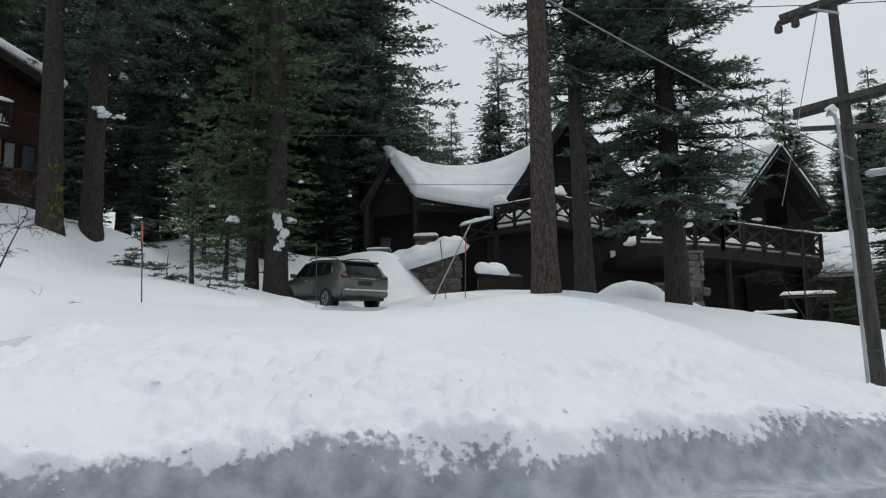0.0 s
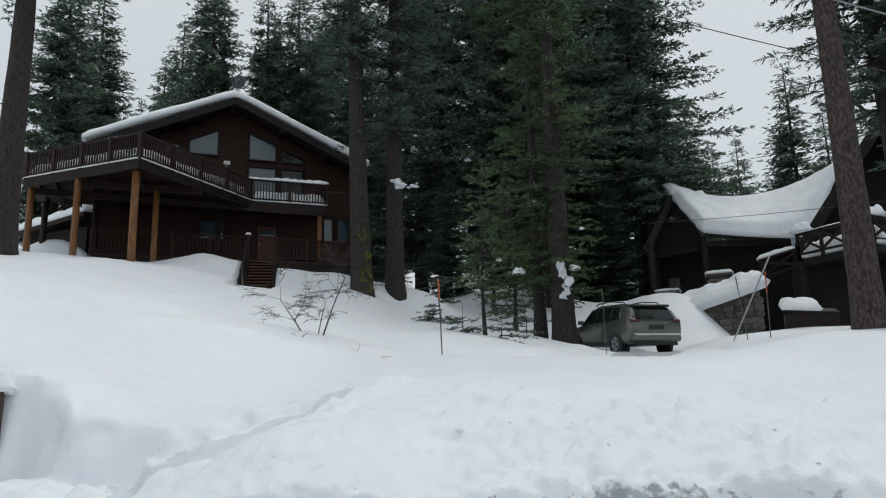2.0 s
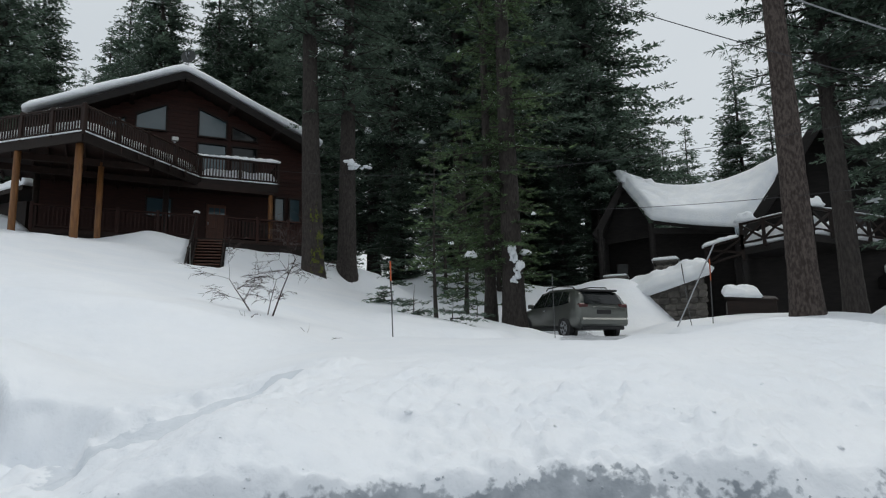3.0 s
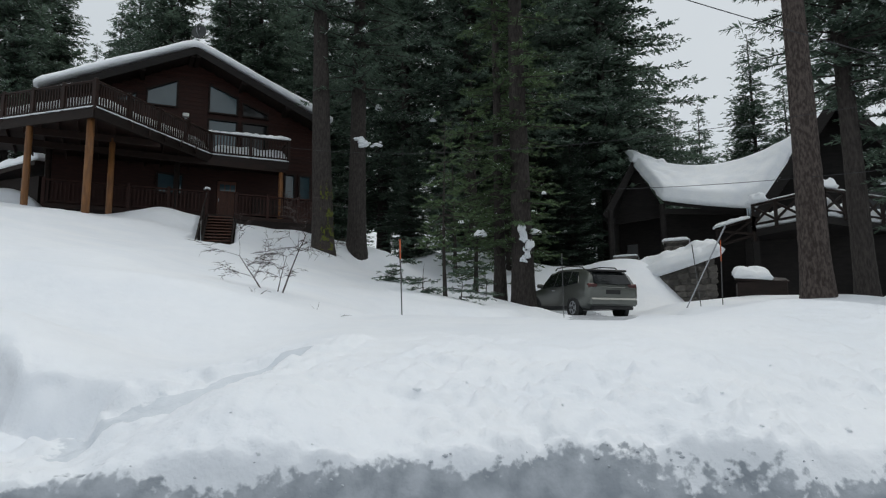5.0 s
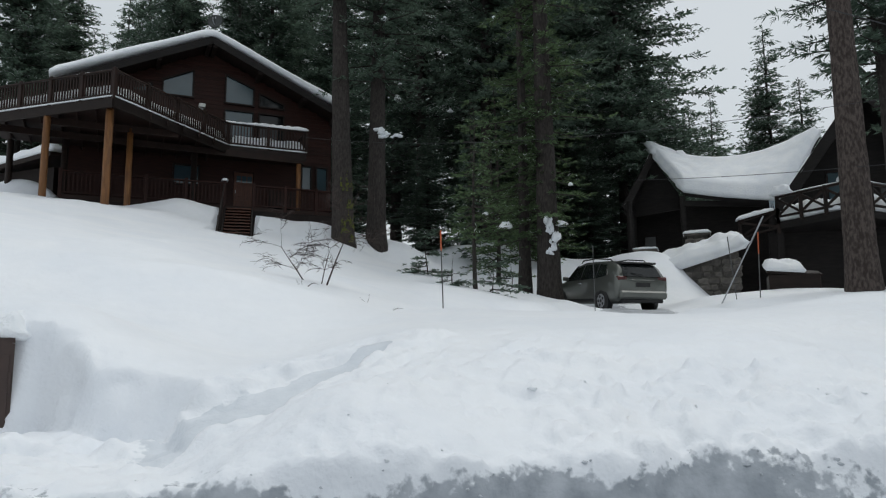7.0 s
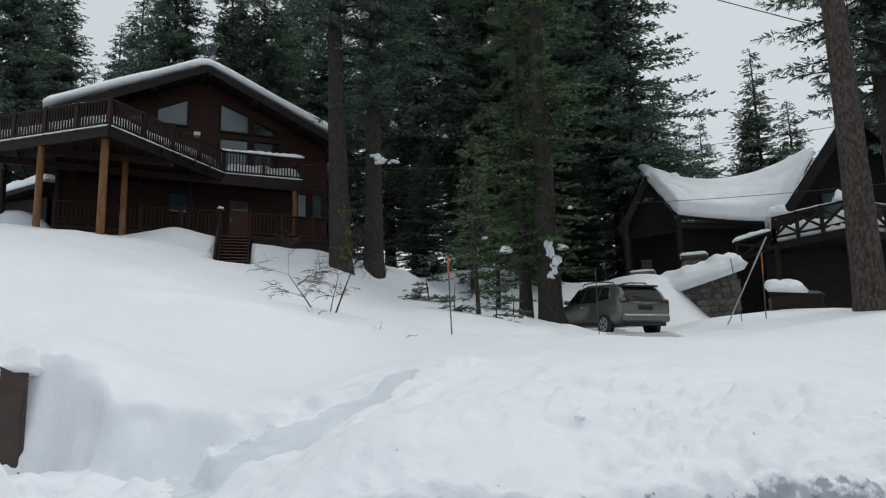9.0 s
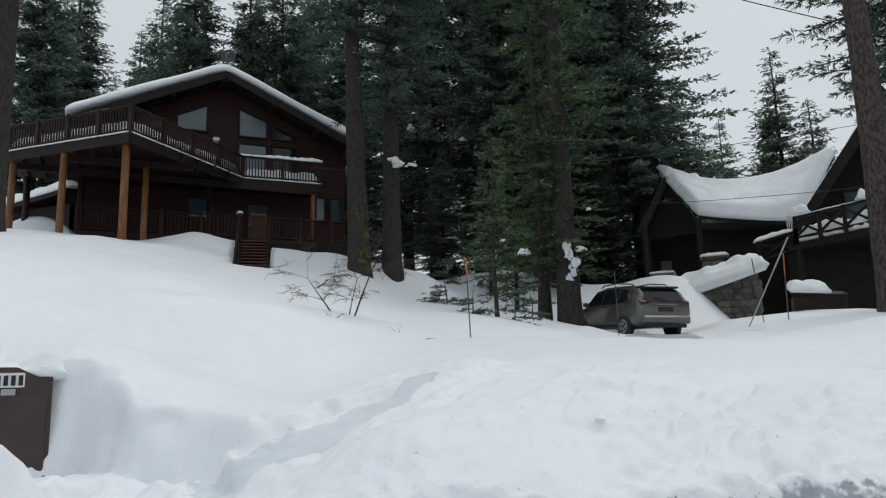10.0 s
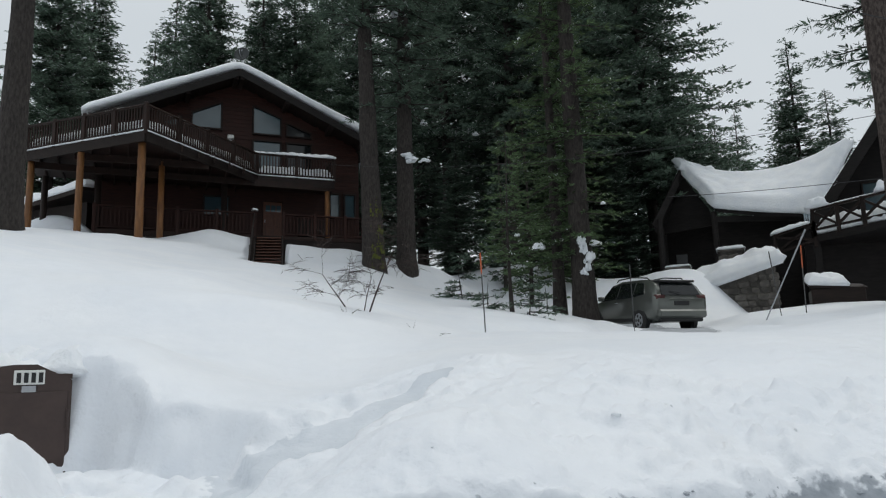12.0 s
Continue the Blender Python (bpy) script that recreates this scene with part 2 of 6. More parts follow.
def tube(bm, pts, radii, seg=8, wob=0.0, rng=None, caps=True):
    """A tapered tube along points."""
    pts = [Vector(p) for p in pts]
    rings = []
    for i, p in enumerate(pts):
        d = (pts[min(i + 1, len(pts) - 1)] - pts[max(i - 1, 0)]).normalized()
        a = d.cross(Vector((0.31, 0.92, 0.1)) if abs(d.z) > 0.7 else Vector((0, 0, 1))).normalized()
        b = d.cross(a)
        r = radii[i] if isinstance(radii, (list, tuple, np.ndarray)) else radii
        ring = []
        for k in range(seg):
            th = 2 * math.pi * k / seg
            rr = r * (1 + (rng.uniform(-wob, wob) if rng else 0))
            ring.append(bm.verts.new(p + a * math.cos(th) * rr + b * math.sin(th) * rr))
        rings.append(ring)
    for r0, r1 in zip(rings, rings[1:]):
        for k in range(seg):
            bm.faces.new((r0[k], r0[(k + 1) % seg], r1[(k + 1) % seg], r1[k]))
    if caps:
        bm.faces.new(rings[0][::-1])
        bm.faces.new(rings[-1])
    return bm


def tubed(pts, radii, seg=8, **k):
    return tube(bmesh.new(), pts, radii, seg, **k)


def plate(name, outline, holes, thick, m, material, parent, label=""):
    """An upright plate in its own x and z, with openings cut through it, thick along y; m puts it in its parent."""
    cu = bpy.data.curves.new(name, "CURVE")
    cu.dimensions, cu.fill_mode, cu.extrude = "2D", "BOTH", thick / 2
    for ring in [outline, *holes]:
        sp = cu.splines.new("POLY")
        sp.points.add(len(ring) - 1)
        for q, (x, z) in zip(sp.points, ring):
            q.co = (x, z, 0, 1)
        sp.use_cyclic_u = True
    tmp = new(name + "_outline", cu)
    me = bpy.data.meshes.new_from_object(tmp.evaluated_get(bpy.context.evaluated_depsgraph_get()))
    bpy.data.objects.remove(tmp)
    bpy.data.curves.remove(cu)
    me.transform(m @ Matrix.Rotation(radians(90), 4, "X"))
    me.name = name
    me.materials.clear()
    me.materials.append(material)
    ob = new(name, me)
    ob.parent = parent
    if label:
        ob["label"] = label
    return ob


def empty(name, m, label, category, group="", kind=""):
    ob = new(name)
    ob.matrix_world = m
    return tagged(ob, label, category, group, kind)


# smooth lattice noise for terrain and snow
_lat = np.random.RandomState(5).rand(256, 256)


def vnoise(x, y):
    x, y = np.asarray(x, float), np.asarray(y, float)
    xi, yi = np.floor(x).astype(int), np.floor(y).astype(int)
    fx, fy = x - xi, y - yi
    fx, fy = fx * fx * (3 - 2 * fx), fy * fy * (3 - 2 * fy)
    g = lambda a, b: _lat[a % 256, b % 256]
    return ((g(xi, yi) * (1 - fx) + g(xi + 1, yi) * fx) * (1 - fy) + (g(xi, yi + 1) * (1 - fx) + g(xi + 1, yi + 1) * fx) * fy) * 2 - 1


def fbm(x, y, octaves=4):
    v, a = 0.0, 1.0
    for k in range(octaves):
        v = v + a * vnoise(x * 2**k + 17.3 * k, y * 2**k + 9.1 * k)
        a *= 0.5
    return v


def sstep(a, b, v):
    t = np.clip((v - a) / (b - a), 0, 1)
    return t * t * (3 - 2 * t)


def seg_dist(x, y, pts):
    """Distance to a bent line, and how far along it (0 to 1)."""
    best, along = np.full(np.shape(x), 1e9), np.zeros(np.shape(x))
    n = len(pts) - 1
    for k, ((ax, ay), (bx, by)) in enumerate(zip(pts, pts[1:])):
        dx, dy = bx - ax, by - ay
        t = np.clip(((x - ax) * dx + (y - ay) * dy) / (dx * dx + dy * dy), 0, 1)
        d = np.hypot(x - ax - t * dx, y - ay - t * dy)
        along = np.where(d < best, (k + t) / n, along)
        best = np.minimum(best, d)
    return best, along


# ---- the snow-covered ground ----
HOUSE_A = radians(43)
HOUSE_O = (-20.4, 27.9)
HU, HN = (math.cos(HOUSE_A), math.sin(HOUSE_A)), (math.sin(HOUSE_A), -math.cos(HOUSE_A))


TRENCH = [(-5.0, 4.15), (-4.3, 4.6), (-3.88, 5.35), (-3.72, 6.35)]
ENTRY = [(-5.0, 4.4), (-3.75, 3.0)]
DRIVE = [(-4.0, 13.5), (-2.4, 17.0), (-2.6, 22.0), (-3.3, 26.5), (-5.5, 31.0)]


def bank_s(x, y):
    r = (x + 0.47 * (y - 5)) / 1.105
    return (y - 5.0 - 0.47 * x) / 1.105 + 0.22 * vnoise(r * 0.55 + 3.7, 0.5) + 0.10 * vnoise(r * 2.1, 7.5), r


def ground(x, y):
    x, y = np.asarray(x, float), np.asarray(y, float)
    s, r = bank_s(x, y)
    sp = np.maximum(s, 0)
    edge = 1.0 - 0.22 * sstep(1, 6, r) + 0.05 * vnoise(r * 0.9, 3.1)
    amp = 1.3 - 0.28 * sstep(1.5, 7, r)
    left = sstep(-2.0, -4.0, r) * sstep(9, 6, s)
    rise = edge + amp * (1 - np.exp(-sp / 2.4))
    rise = rise + left * (0.95 + 0.13 * np.minimum(sp, 2.5) + 0.25 * np.clip(sp - 2.5, 0, 4) - rise)
    mound = lambda mx, my, a, w: a * np.exp(-((x - mx) ** 2 + (y - my) ** 2) / (2 * w * w))
    rise = rise + mound(-6.6, 5.25, 0.62, 0.72) + mound(-4.75, 5.6, 0.30, 0.75) + mound(-14.2, 25.2, 0.45, 1.2) + mound(-4.95, 3.15, 0.42, 0.42) + mound(-3.0, 4.3, 0.26, 0.45) + mound(1.9, 10.2, 0.48, 1.8) - mound(-2.6, 13.2, 0.32, 2.2) + mound(2.8, 19.5, 0.72, 3.4) + mound(2.3, 26.8, 0.85, 2.8) + mound(-3.8, 27.0, 0.22, 2.6) + mound(-3.2, 33.0, 0.95, 1.9) - mound(6.8, 11.3, 0.85, 1.9) - mound(-5.6, 13.4, 0.22, 1.0)
    top = rise + 0.07 * np.clip(sp - 5, 0, 60) + 0.2 * np.clip(-x - 5, 0, 30) * np.clip(sp / 8, 0, 1)
    top = top + 2.3 * sstep(29.5, 35.5, y) * sstep(0.6, -2.6, x) * sstep(-17, -9, x)
    top = top + 0.5 * np.exp(-((x + 20) ** 2 + (y - 22.5) ** 2) / 40) - 0.05 * np.clip(x - 9, 0, 20) * np.clip(sp / 8, 0, 1)
    # soft drifts, then ploughed lumps nearer the road
    top = top + 0.10 * fbm(x * 0.22, y * 0.22, 3) * np.clip(sp / 3, 0, 1) + 0.015 * fbm(x * 1.3, y * 1.3, 3)
    rough = sstep(3.6 + 1.6 * sstep(1, 4, r), 0.3, s) * (0.45 + 0.55 * sstep(-4, -1.0, r)) + 0.06
    top = top + rough * (0.038 * fbm(x * 2.2, y * 2.2, 2) + 0.028 * sstep(0.15, 0.6, vnoise(x * 4.5, y * 4.5)) + (0.5 + 0.8 * sstep(-0.3, 0.4, vnoise(x * 0.9 + 2, y * 0.9))) * (0.027 * sstep(0.32, 0.58, vnoise(x * 6 + 5, y * 6)) + 0.027 * sstep(0.22, 0.48, vnoise(x * 11, y * 11)) + 0.014 * vnoise(x * 19, y * 19)))
    # ploughed drive
    d, a = seg_dist(x, y, DRIVE)
    top = top - (0.5 - 0.42 * sstep(0.3, 0.65, a)) * sstep(2.3, 1.3, d) * sstep(0.0, 0.15, a)
    # dug hollow before the steel box, and the footpath from it
    hx, hy = x + 5.75, y - 4.30
    hr, hs = hx, hy
    hd = np.sqrt((hr / 1.15) ** 2 + (hs / 0.66) ** 2) + 0.15 * vnoise(x * 2.0, y * 2.0) + 0.05 * vnoise(x * 4.2, y * 4.2) + 0.015 * vnoise(x * 10, y * 10)
    top = top - np.maximum(top - 1.08 - 0.05 * fbm(x * 3, y * 3, 3) + 0.3 * sstep(-0.1, -0.8, hr), 0) * sstep(1.08, 0.76, hd)
    d, a = seg_dist(x, y, ENTRY)
    d = d + 0.08 * vnoise(x * 3.7, y * 3.7)
    top = top - np.maximum(top - 0.98 - 0.05 * vnoise(x * 6, y * 6), 0) * sstep(0.75, 0.45, d)
    d, a = seg_dist(x, y, TRENCH)
    d = d + 0.06 * vnoise(x * 3.1, y * 3.1) + 0.03 * vnoise(x * 8, y * 8) + 0.02 * vnoise(x * 14, y * 14)
    floor = 0.95 + 0.36 * np.clip(y - 4.15, 0, 1.45) + 0.16 * np.clip(y - 5.6, 0, 2) + 0.02 * vnoise(x * 5, y * 5)
    wide = 0.66 - 0.46 * a
    top = top - np.maximum(top - floor, 0) * sstep(1.02, 0.86, d / wide) * sstep(1.0, 0.9, a)
    # broken snow on the sides of the hollow and path
    torn = sstep(1.35, 1.0, hd) * sstep(0.35, 0.8, hd) + sstep(0.85, 0.6, d) * sstep(0.15, 0.4, d)
    top = top + np.minimum(torn, 1) * (0.05 * vnoise(x * 4.0 + 9, y * 4.0) + 0.03 * vnoise(x * 9, y * 9 + 4) + 0.02 * vnoise(x * 15, y * 15))
    # cleared stair
    px, py = x - HOUSE_O[0], y - HOUSE_O[1]
    u, n = px * HU[0] + py * HU[1], px * HN[0] + py * HN[1]
    lift = (-0.1 + 0.72 * sstep(-5.5, -2.5, u) + 0.35 * sstep(0, 3.5, u)) * sstep(6.0, 4.6, n) * sstep(-2.0, 0, n + 1) * sstep(-12, -8, u) * sstep(9, 6, u)
    top = top + lift
    notch = sstep(0.75, 0.55, np.abs(u + 0.25 + 0.165 * np.maximum(n - 2.25, 0)) + 0.08 * vnoise(x * 3, y * 3)) * sstep(9.3, 8.5, n) * sstep(-1, 0, n)
    top = top - np.maximum(top - 4.45, 0) * notch
    # the bank's cut face, its ledge, and the road
    face = sstep(-0.24, 0.07, s + 0.04 * vnoise(r * 4, y * 0 + 2.2))
    ledge = 0.46 * sstep(-0.62, -0.52, s + 0.05 * vnoise(r * 2.3, y * 0)) * sstep(-0.5, 1.0, r)
    road = 0.02 * fbm(x * 0.8, y * 0.8, 3) + 0.012 * vnoise(x * 6, y * 6)
    low = np.maximum(road, ledge + road)
    return low + (np.maximum(top, low) - low) * face


def spread(lo, hi, step, out_lo, out_hi, grow):
    mid = np.arange(lo, hi, step)
    left, right, d = [], [], step
    v = lo
    while v > out_lo:
        d *= grow
        v -= d
        left.append(v)
    v, d = mid[-1], step
    while v < out_hi:
        d *= grow
        v += d
        right.append(v)
    return np.concatenate([left[::-1], mid, right])


def build_ground():
    rs = spread(-7.5, 6.5, 0.030, -1000, 1000, 1.035)
    fine = np.concatenate([np.arange(-1.2, -0.7, 0.06), np.arange(-0.7, -0.24, 0.03), np.arange(-0.24, 0.14, 0.014), np.arange(0.14, 0.6, 0.035)])
    ss = np.concatenate([-spread(1.26, 2.0, 0.08, 1.27, 600, 1.06)[::-1], fine, spread(0.6, 4.4, 0.030, 0.61, 1300, 1.03)[0:]])
    ss = np.unique(np.round(ss, 4))
    R, S = np.meshgrid(rs, ss)
    warp = 0.22 * vnoise(R * 0.55 + 3.7, 0.5 + 0 * R) + 0.10 * vnoise(R * 2.1, 7.5 + 0 * R)
    S0 = S - warp * np.exp(-np.maximum(np.abs(S) - 3, 0) / 4)
    gx, gy = (R - 0.47 * S0) / 1.105, 5.0 + (S0 + 0.47 * R) / 1.105
    gzz = ground(gx, gy)
    # crumbling cut face: pushed in and out along the slope
    wall = sstep(-0.35, -0.1, S) * sstep(0.35, 0.1, S)
    push = wall * (0.03 * fbm(R * 2.0, gzz * 2.5 + 3, 2) + 0.014 * vnoise(R * 9, gzz * 7))
    gx, gy = gx + 0.425 * push, gy - 0.905 * push
    # torn sides of the dug hollow and the footpath
    hd = np.sqrt(((gx + 5.75) / 1.15) ** 2 + ((gy - 4.30) / 0.66) ** 2)
    d, a = seg_dist(gx, gy, TRENCH)
    dug = np.maximum(sstep(1.45, 1.15, hd) * sstep(0.45, 0.75, hd), sstep(0.85, 0.6, d) * sstep(0.15, 0.3, d))
    side = gx * 0.86 + gy * 0.5
    push = dug * sstep(-6.35, -6.0, gx) * (0.045 * vnoise(side * 3.2, gzz * 4.2) + 0.028 * vnoise(side * 6 + 3, gzz * 7) + 0.010 * vnoise(side * 12, gzz * 13))
    gx, gy = gx + 0.5 * push, gy - 0.86 * push
    nx, ny = len(rs), len(ss)
    i = np.arange(nx * ny).reshape(ny, nx)
    faces = np.stack([i[:-1, :-1], i[:-1, 1:], i[1:, 1:], i[1:, :-1]], -1).reshape(-1, 4)
    grit = 0.5 - (gzz - 0.93 - 0.13 * fbm(R * 1.1, gzz * 1.5 + 1, 2) - 0.07 * vnoise(R * 4.5, gzz * 5) + 0.06 * sstep(2, 6, R)) * 3.0
    grit = np.where(S > 0.9, 0, np.clip(grit, 0, 1) * sstep(0.8, 0.1, S))
    d, _ = seg_dist(gx, gy, DRIVE)
    worn = np.maximum(sstep(-0.6, -0.95, S), 0.7 * sstep(1.4, 0.8, d) * sstep(15, 17, gy))
    d, a = seg_dist(gx, gy, TRENCH)  # greyer floor of the footpath
    path_floor = sstep(0.95, 0.55, d / (0.66 - 0.46 * a)) * sstep(0.1, 0.25, a)
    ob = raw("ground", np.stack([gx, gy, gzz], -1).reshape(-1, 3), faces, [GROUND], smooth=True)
    for name, value in (("grit", grit), ("worn", worn), ("path_floor", path_floor)):
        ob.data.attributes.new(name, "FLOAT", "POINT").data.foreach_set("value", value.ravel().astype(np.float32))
    return tagged(ob, "deep white snow over sloping ground with a gritty ploughed road bank", "snow", kind="structure")


build_ground()


def gz(x, y):
    return float(ground(x, y))


# ---- trees ----
def crown_mesh(seed, height, base, radius, dense=1.0, droop=0.25, taper=0.85, tuft=0.55, full=0.0, slim=0):
    """Branches with side sprays of needle blades, as vertex and face lists, plus limb tubes and lumps of snow."""
    rng = random.Random(seed)
    V, F, LV, LF, SV, SF = [], [], [], [], [], []
    nb = 15 if slim else 9
    z = base
    while z < height * 0.985:
        k = (z - base) / (height - base)
        reach = radius * (1 - k) ** taper * (0.55 + 0.45 * min(1, k * 6 + 0.3)) + 0.18
        for _ in range(max(3, int(rng.uniform(4, 6.5) * (1 + 0.5 * full) * (1 - 0.35 * k)))):
            az = rng.uniform(0, 2 * math.pi)
            snowy = rng.random() < 0.5
            L = reach * (rng.uniform(0.4, 1.15) * (0.75 + 0.35 * math.sin(3 * az + z * 1.3) * rng.random()) if not full else rng.uniform(0.62, 1.05))
            rise = rng.uniform(0.0, 0.25) * (0.3 + k) - droop * (1 - k)
            zz = z + rng.uniform(-0.3, 0.3)
            dx, dy = math.cos(az), math.sin(az)
            steps = max(2, int(L / 0.32 * dense))
            prev = None
            for j in range(steps + 1):
                f = j / steps
                px, py = dx * L * f, dy * L * f
                pz = zz + rise * L * f - droop * 0.5 * L * f * f + 0.12 * L * f**3
                here = (px, py, pz)
                if prev and f < 0.9:
                    w = 0.035 * (1 - f) * min(1, L / 2) + 0.008
                    b = len(LV)
                    for (qx, qy, qz) in (prev, here):
                        LV += [(qx - dy * w, qy + dx * w, qz), (qx + dy * w, qy - dx * w, qz), (qx, qy, qz - 1.6 * w)]
                    LF += [(b, b + 3, b + 4, b + 1), (b + 1, b + 4, b + 5, b + 2), (b + 2, b + 5, b + 3, b)]
                prev = here
                if f < 0.12:
                    continue
                size = tuft * (1.08 - 0.5 * f) * rng.uniform(0.7, 1.25) * min(1.0, 0.45 + L * 0.3)
                for side in (-1, 1) if j < steps else (0,):
                    sa = az + side * rng.uniform(0.6, 1.15) + rng.uniform(-0.15, 0.15)
                    cx, sx = math.cos(sa), math.sin(sa)
                    sl = size * 1.25
                    lift = rng.uniform(-0.6, 0.38) * (0.35 + 0.65 * full)
                    tip = (px + cx * sl, py + sx * sl, pz + lift * sl)
                    for blade in range(nb):
                        along = blade / (nb - 1)
                        side2 = (0.75 - 0.25 * along) * (1, -1, 0)[blade % 3] if blade < nb - 1 else 0.0
                        ba = sa + side2 * rng.uniform(0.6, 1.2)
                        bl = sl * rng.uniform(0.38, 0.62) * (1.05 - 0.35 * along)
                        w = bl * rng.uniform(0.11, 0.20) * (0.55 if slim else 1)
                        ox, oy, oz = px + cx * sl * 0.72 * along, py + sx * sl * 0.72 * along, pz + (tip[2] - pz) * 0.72 * along
                        bx, by = math.cos(ba), math.sin(ba)
                        tilt = rng.uniform(-1.3, 1.3)
                        ex, ey, ez = ox + bx * bl, oy + by * bl, oz + rng.uniform(-0.6, 0.55) * bl
                        mx, my, mz = ox + bx * bl * 0.45, oy + by * bl * 0.45, oz + (ez - oz) * 0.3 + 0.05 * bl
                        b = len(V)
                        V += [(ox, oy, oz), (mx - by * w, my + bx * w, mz + tilt * w), (ex, ey, ez), (mx + by * w, my - bx * w, mz - tilt * w)]
                        F.append((b, b + 1, b + 2, b + 3))
                        if snowy and rng.random() < (0.05 if slim else 0.17):
                            c = len(SV)
                            up = 0.03
                            SV += [(ox, oy, oz + up), (mx - by * w * .9, my + bx * w * .9, mz + up), (ex, ey, ez + up), (mx + by * w * .9, my - bx * w * .9, mz + up)]
                            SF.append((c, c + 1, c + 2, c + 3))
            if rng.random() < 0.08 and L > 1.5 and zz > 1.0:
                sx, sy, sz = prev
                f = rng.uniform(0.55, 0.9)
                sx, sy, sz = sx * f, sy * f, sz + 0.1
                n, rad = 7, rng.uniform(0.08, 0.28) * min(1.0, L / 2.2)
                b = len(SV)
                for ring, (rr, hh) in enumerate(((1.0, -0.05), (0.85, 0.12), (0.4, 0.26))):
                    for q in range(n):
                        th = 2 * math.pi * q / n
                        e = rad * rr * rng.uniform(0.75, 1.25)
                        SV.append((sx + math.cos(th) * e * (0.6 + 0.5 * abs(dx)), sy + math.sin(th) * e * (0.6 + 0.5 * abs(dy)), sz + hh * rad * 3 * rng.uniform(0.7, 1.2)))
                for ring in range(2):
                    for q in range(n):
                        a0, a1 = b + ring * n + q, b + ring * n + (q + 1) % n
                        SF.append((a0, a1, a1 + n, a0 + n))
                SF.append(tuple(b + 2 * n + q for q in range(n)))
        z += rng.uniform(0.30, 0.46) * (1.0 + 0.3 * (1 - k)) / dense**0.5 / (1 + 0.25 * full)
    return V, F, LV, LF, SV, SF


def conifer(seed, height, base, radius, trunk_r, m, label, needles=None, bark=None, dense=1.0, group="", droop=0.25, lean=(0, 0), snow=True, taper=0.85, tuft=0.55, full=0.0, furrow=0.0, slim=0):
    """trunk, limbs, crown and snow lumps of one fir or pine."""
    rng = random.Random(seed + 900)
    root = empty("conifer_tree", m, label, "tree", group)
    pts, rad = [], []
    rings = 90 if furrow else 13
    for j in range(rings):
        f = (j / (rings - 1)) ** (1.5 if furrow else 1)
        pts.append((lean[0] * height * f + 0.05 * math.sin(5 * f + seed), lean[1] * height * f + 0.05 * math.sin(4 * f), -0.6 + (height + 0.6) * f))
        rad.append(trunk_r * (1.0 - 0.93 * f**0.9) * (1.35 if j == 0 else 1.0 + 0.22 * math.exp(-max(0.0, pts[-1][2]) / 0.5)))
    bm = tubed(pts, rad, 44 if furrow else 14, wob=0.02 if furrow else 0.05, rng=rng)
    if furrow:  # plates and cracks of the bark
        bm.verts.ensure_lookup_table()
        for i, v in enumerate(bm.verts):
            th = (i % 44) / 44 * 2 * math.pi
            c = Vector(pts[min(i // 44, rings - 1)])
            k = float(vnoise(math.cos(th) * 5 + 40, math.sin(th) * 5 + v.co.z * 0.9)) + 0.6 * float(vnoise(math.cos(th) * 11 + 80, math.sin(th) * 11 + v.co.z * 2.1))
            v.co = c + (v.co - c) * (1 + furrow * k)
    part("trunk", bm, bark or BARK, root, smooth=True)
    V, F, LV, LF, SV, SF = crown_mesh(seed, height, base, radius, dense, droop=droop, taper=taper, tuft=tuft, full=full, slim=slim)
    if lean != (0, 0):
        sh = lambda P: [(x + lean[0] * (z), y + lean[1] * (z), z) for x, y, z in P]
        V, LV, SV = sh(V), sh(LV), sh(SV)
    raw("crown", V, F, needles or NEEDLE, root)
    tagged(raw("branchwork", LV, LF, bark or BARK, root), kind="stuff")
    if snow and SV:
        tagged(raw("caught_snow", SV, SF, SNOW_CLUMP, root, "lumps of snow caught on branches", smooth=True), kind="stuff")
    return root


def place(x, y, turn=0, scale=1.0, sz=None, dz=0.0):
    return Matrix.LocRotScale((x, y, gz(x, y) - 0.15 + dz), Euler((0, 0, turn)), (scale, scale, sz or scale))


FAR = [conifer(11, 26, 1.2, 4.3, 0.34, place(-33.7, 39.7, 0, 1.0), "tall dark green fir standing behind the cabin", group="fir wood", taper=0.72, full=0.8, tuft=0.66),
       conifer(12, 25, 0.8, 3.9, 0.30, place(-32.4, 44.5, 0, 1.0), "slim dark green fir in the snowy wood", group="fir wood", taper=0.78, full=0.8, tuft=0.62),
       conifer(13, 34, 3.5, 5.0, 0.40, place(-13.0, 41.0, 0, 1.0), "broad dark fir with snow-dusted branches", group="fir wood", taper=0.6, full=0.5, tuft=0.66, dense=0.85),
       conifer(14, 32, 7.0, 4.6, 0.36, place(-8.5, 37.5, 0, 1.0), "dark fir with bare lower trunk in the wood", group="fir wood", taper=0.6, full=0.5, tuft=0.66, dense=0.85)]
FAR_H = (26, 25, 34, 32)
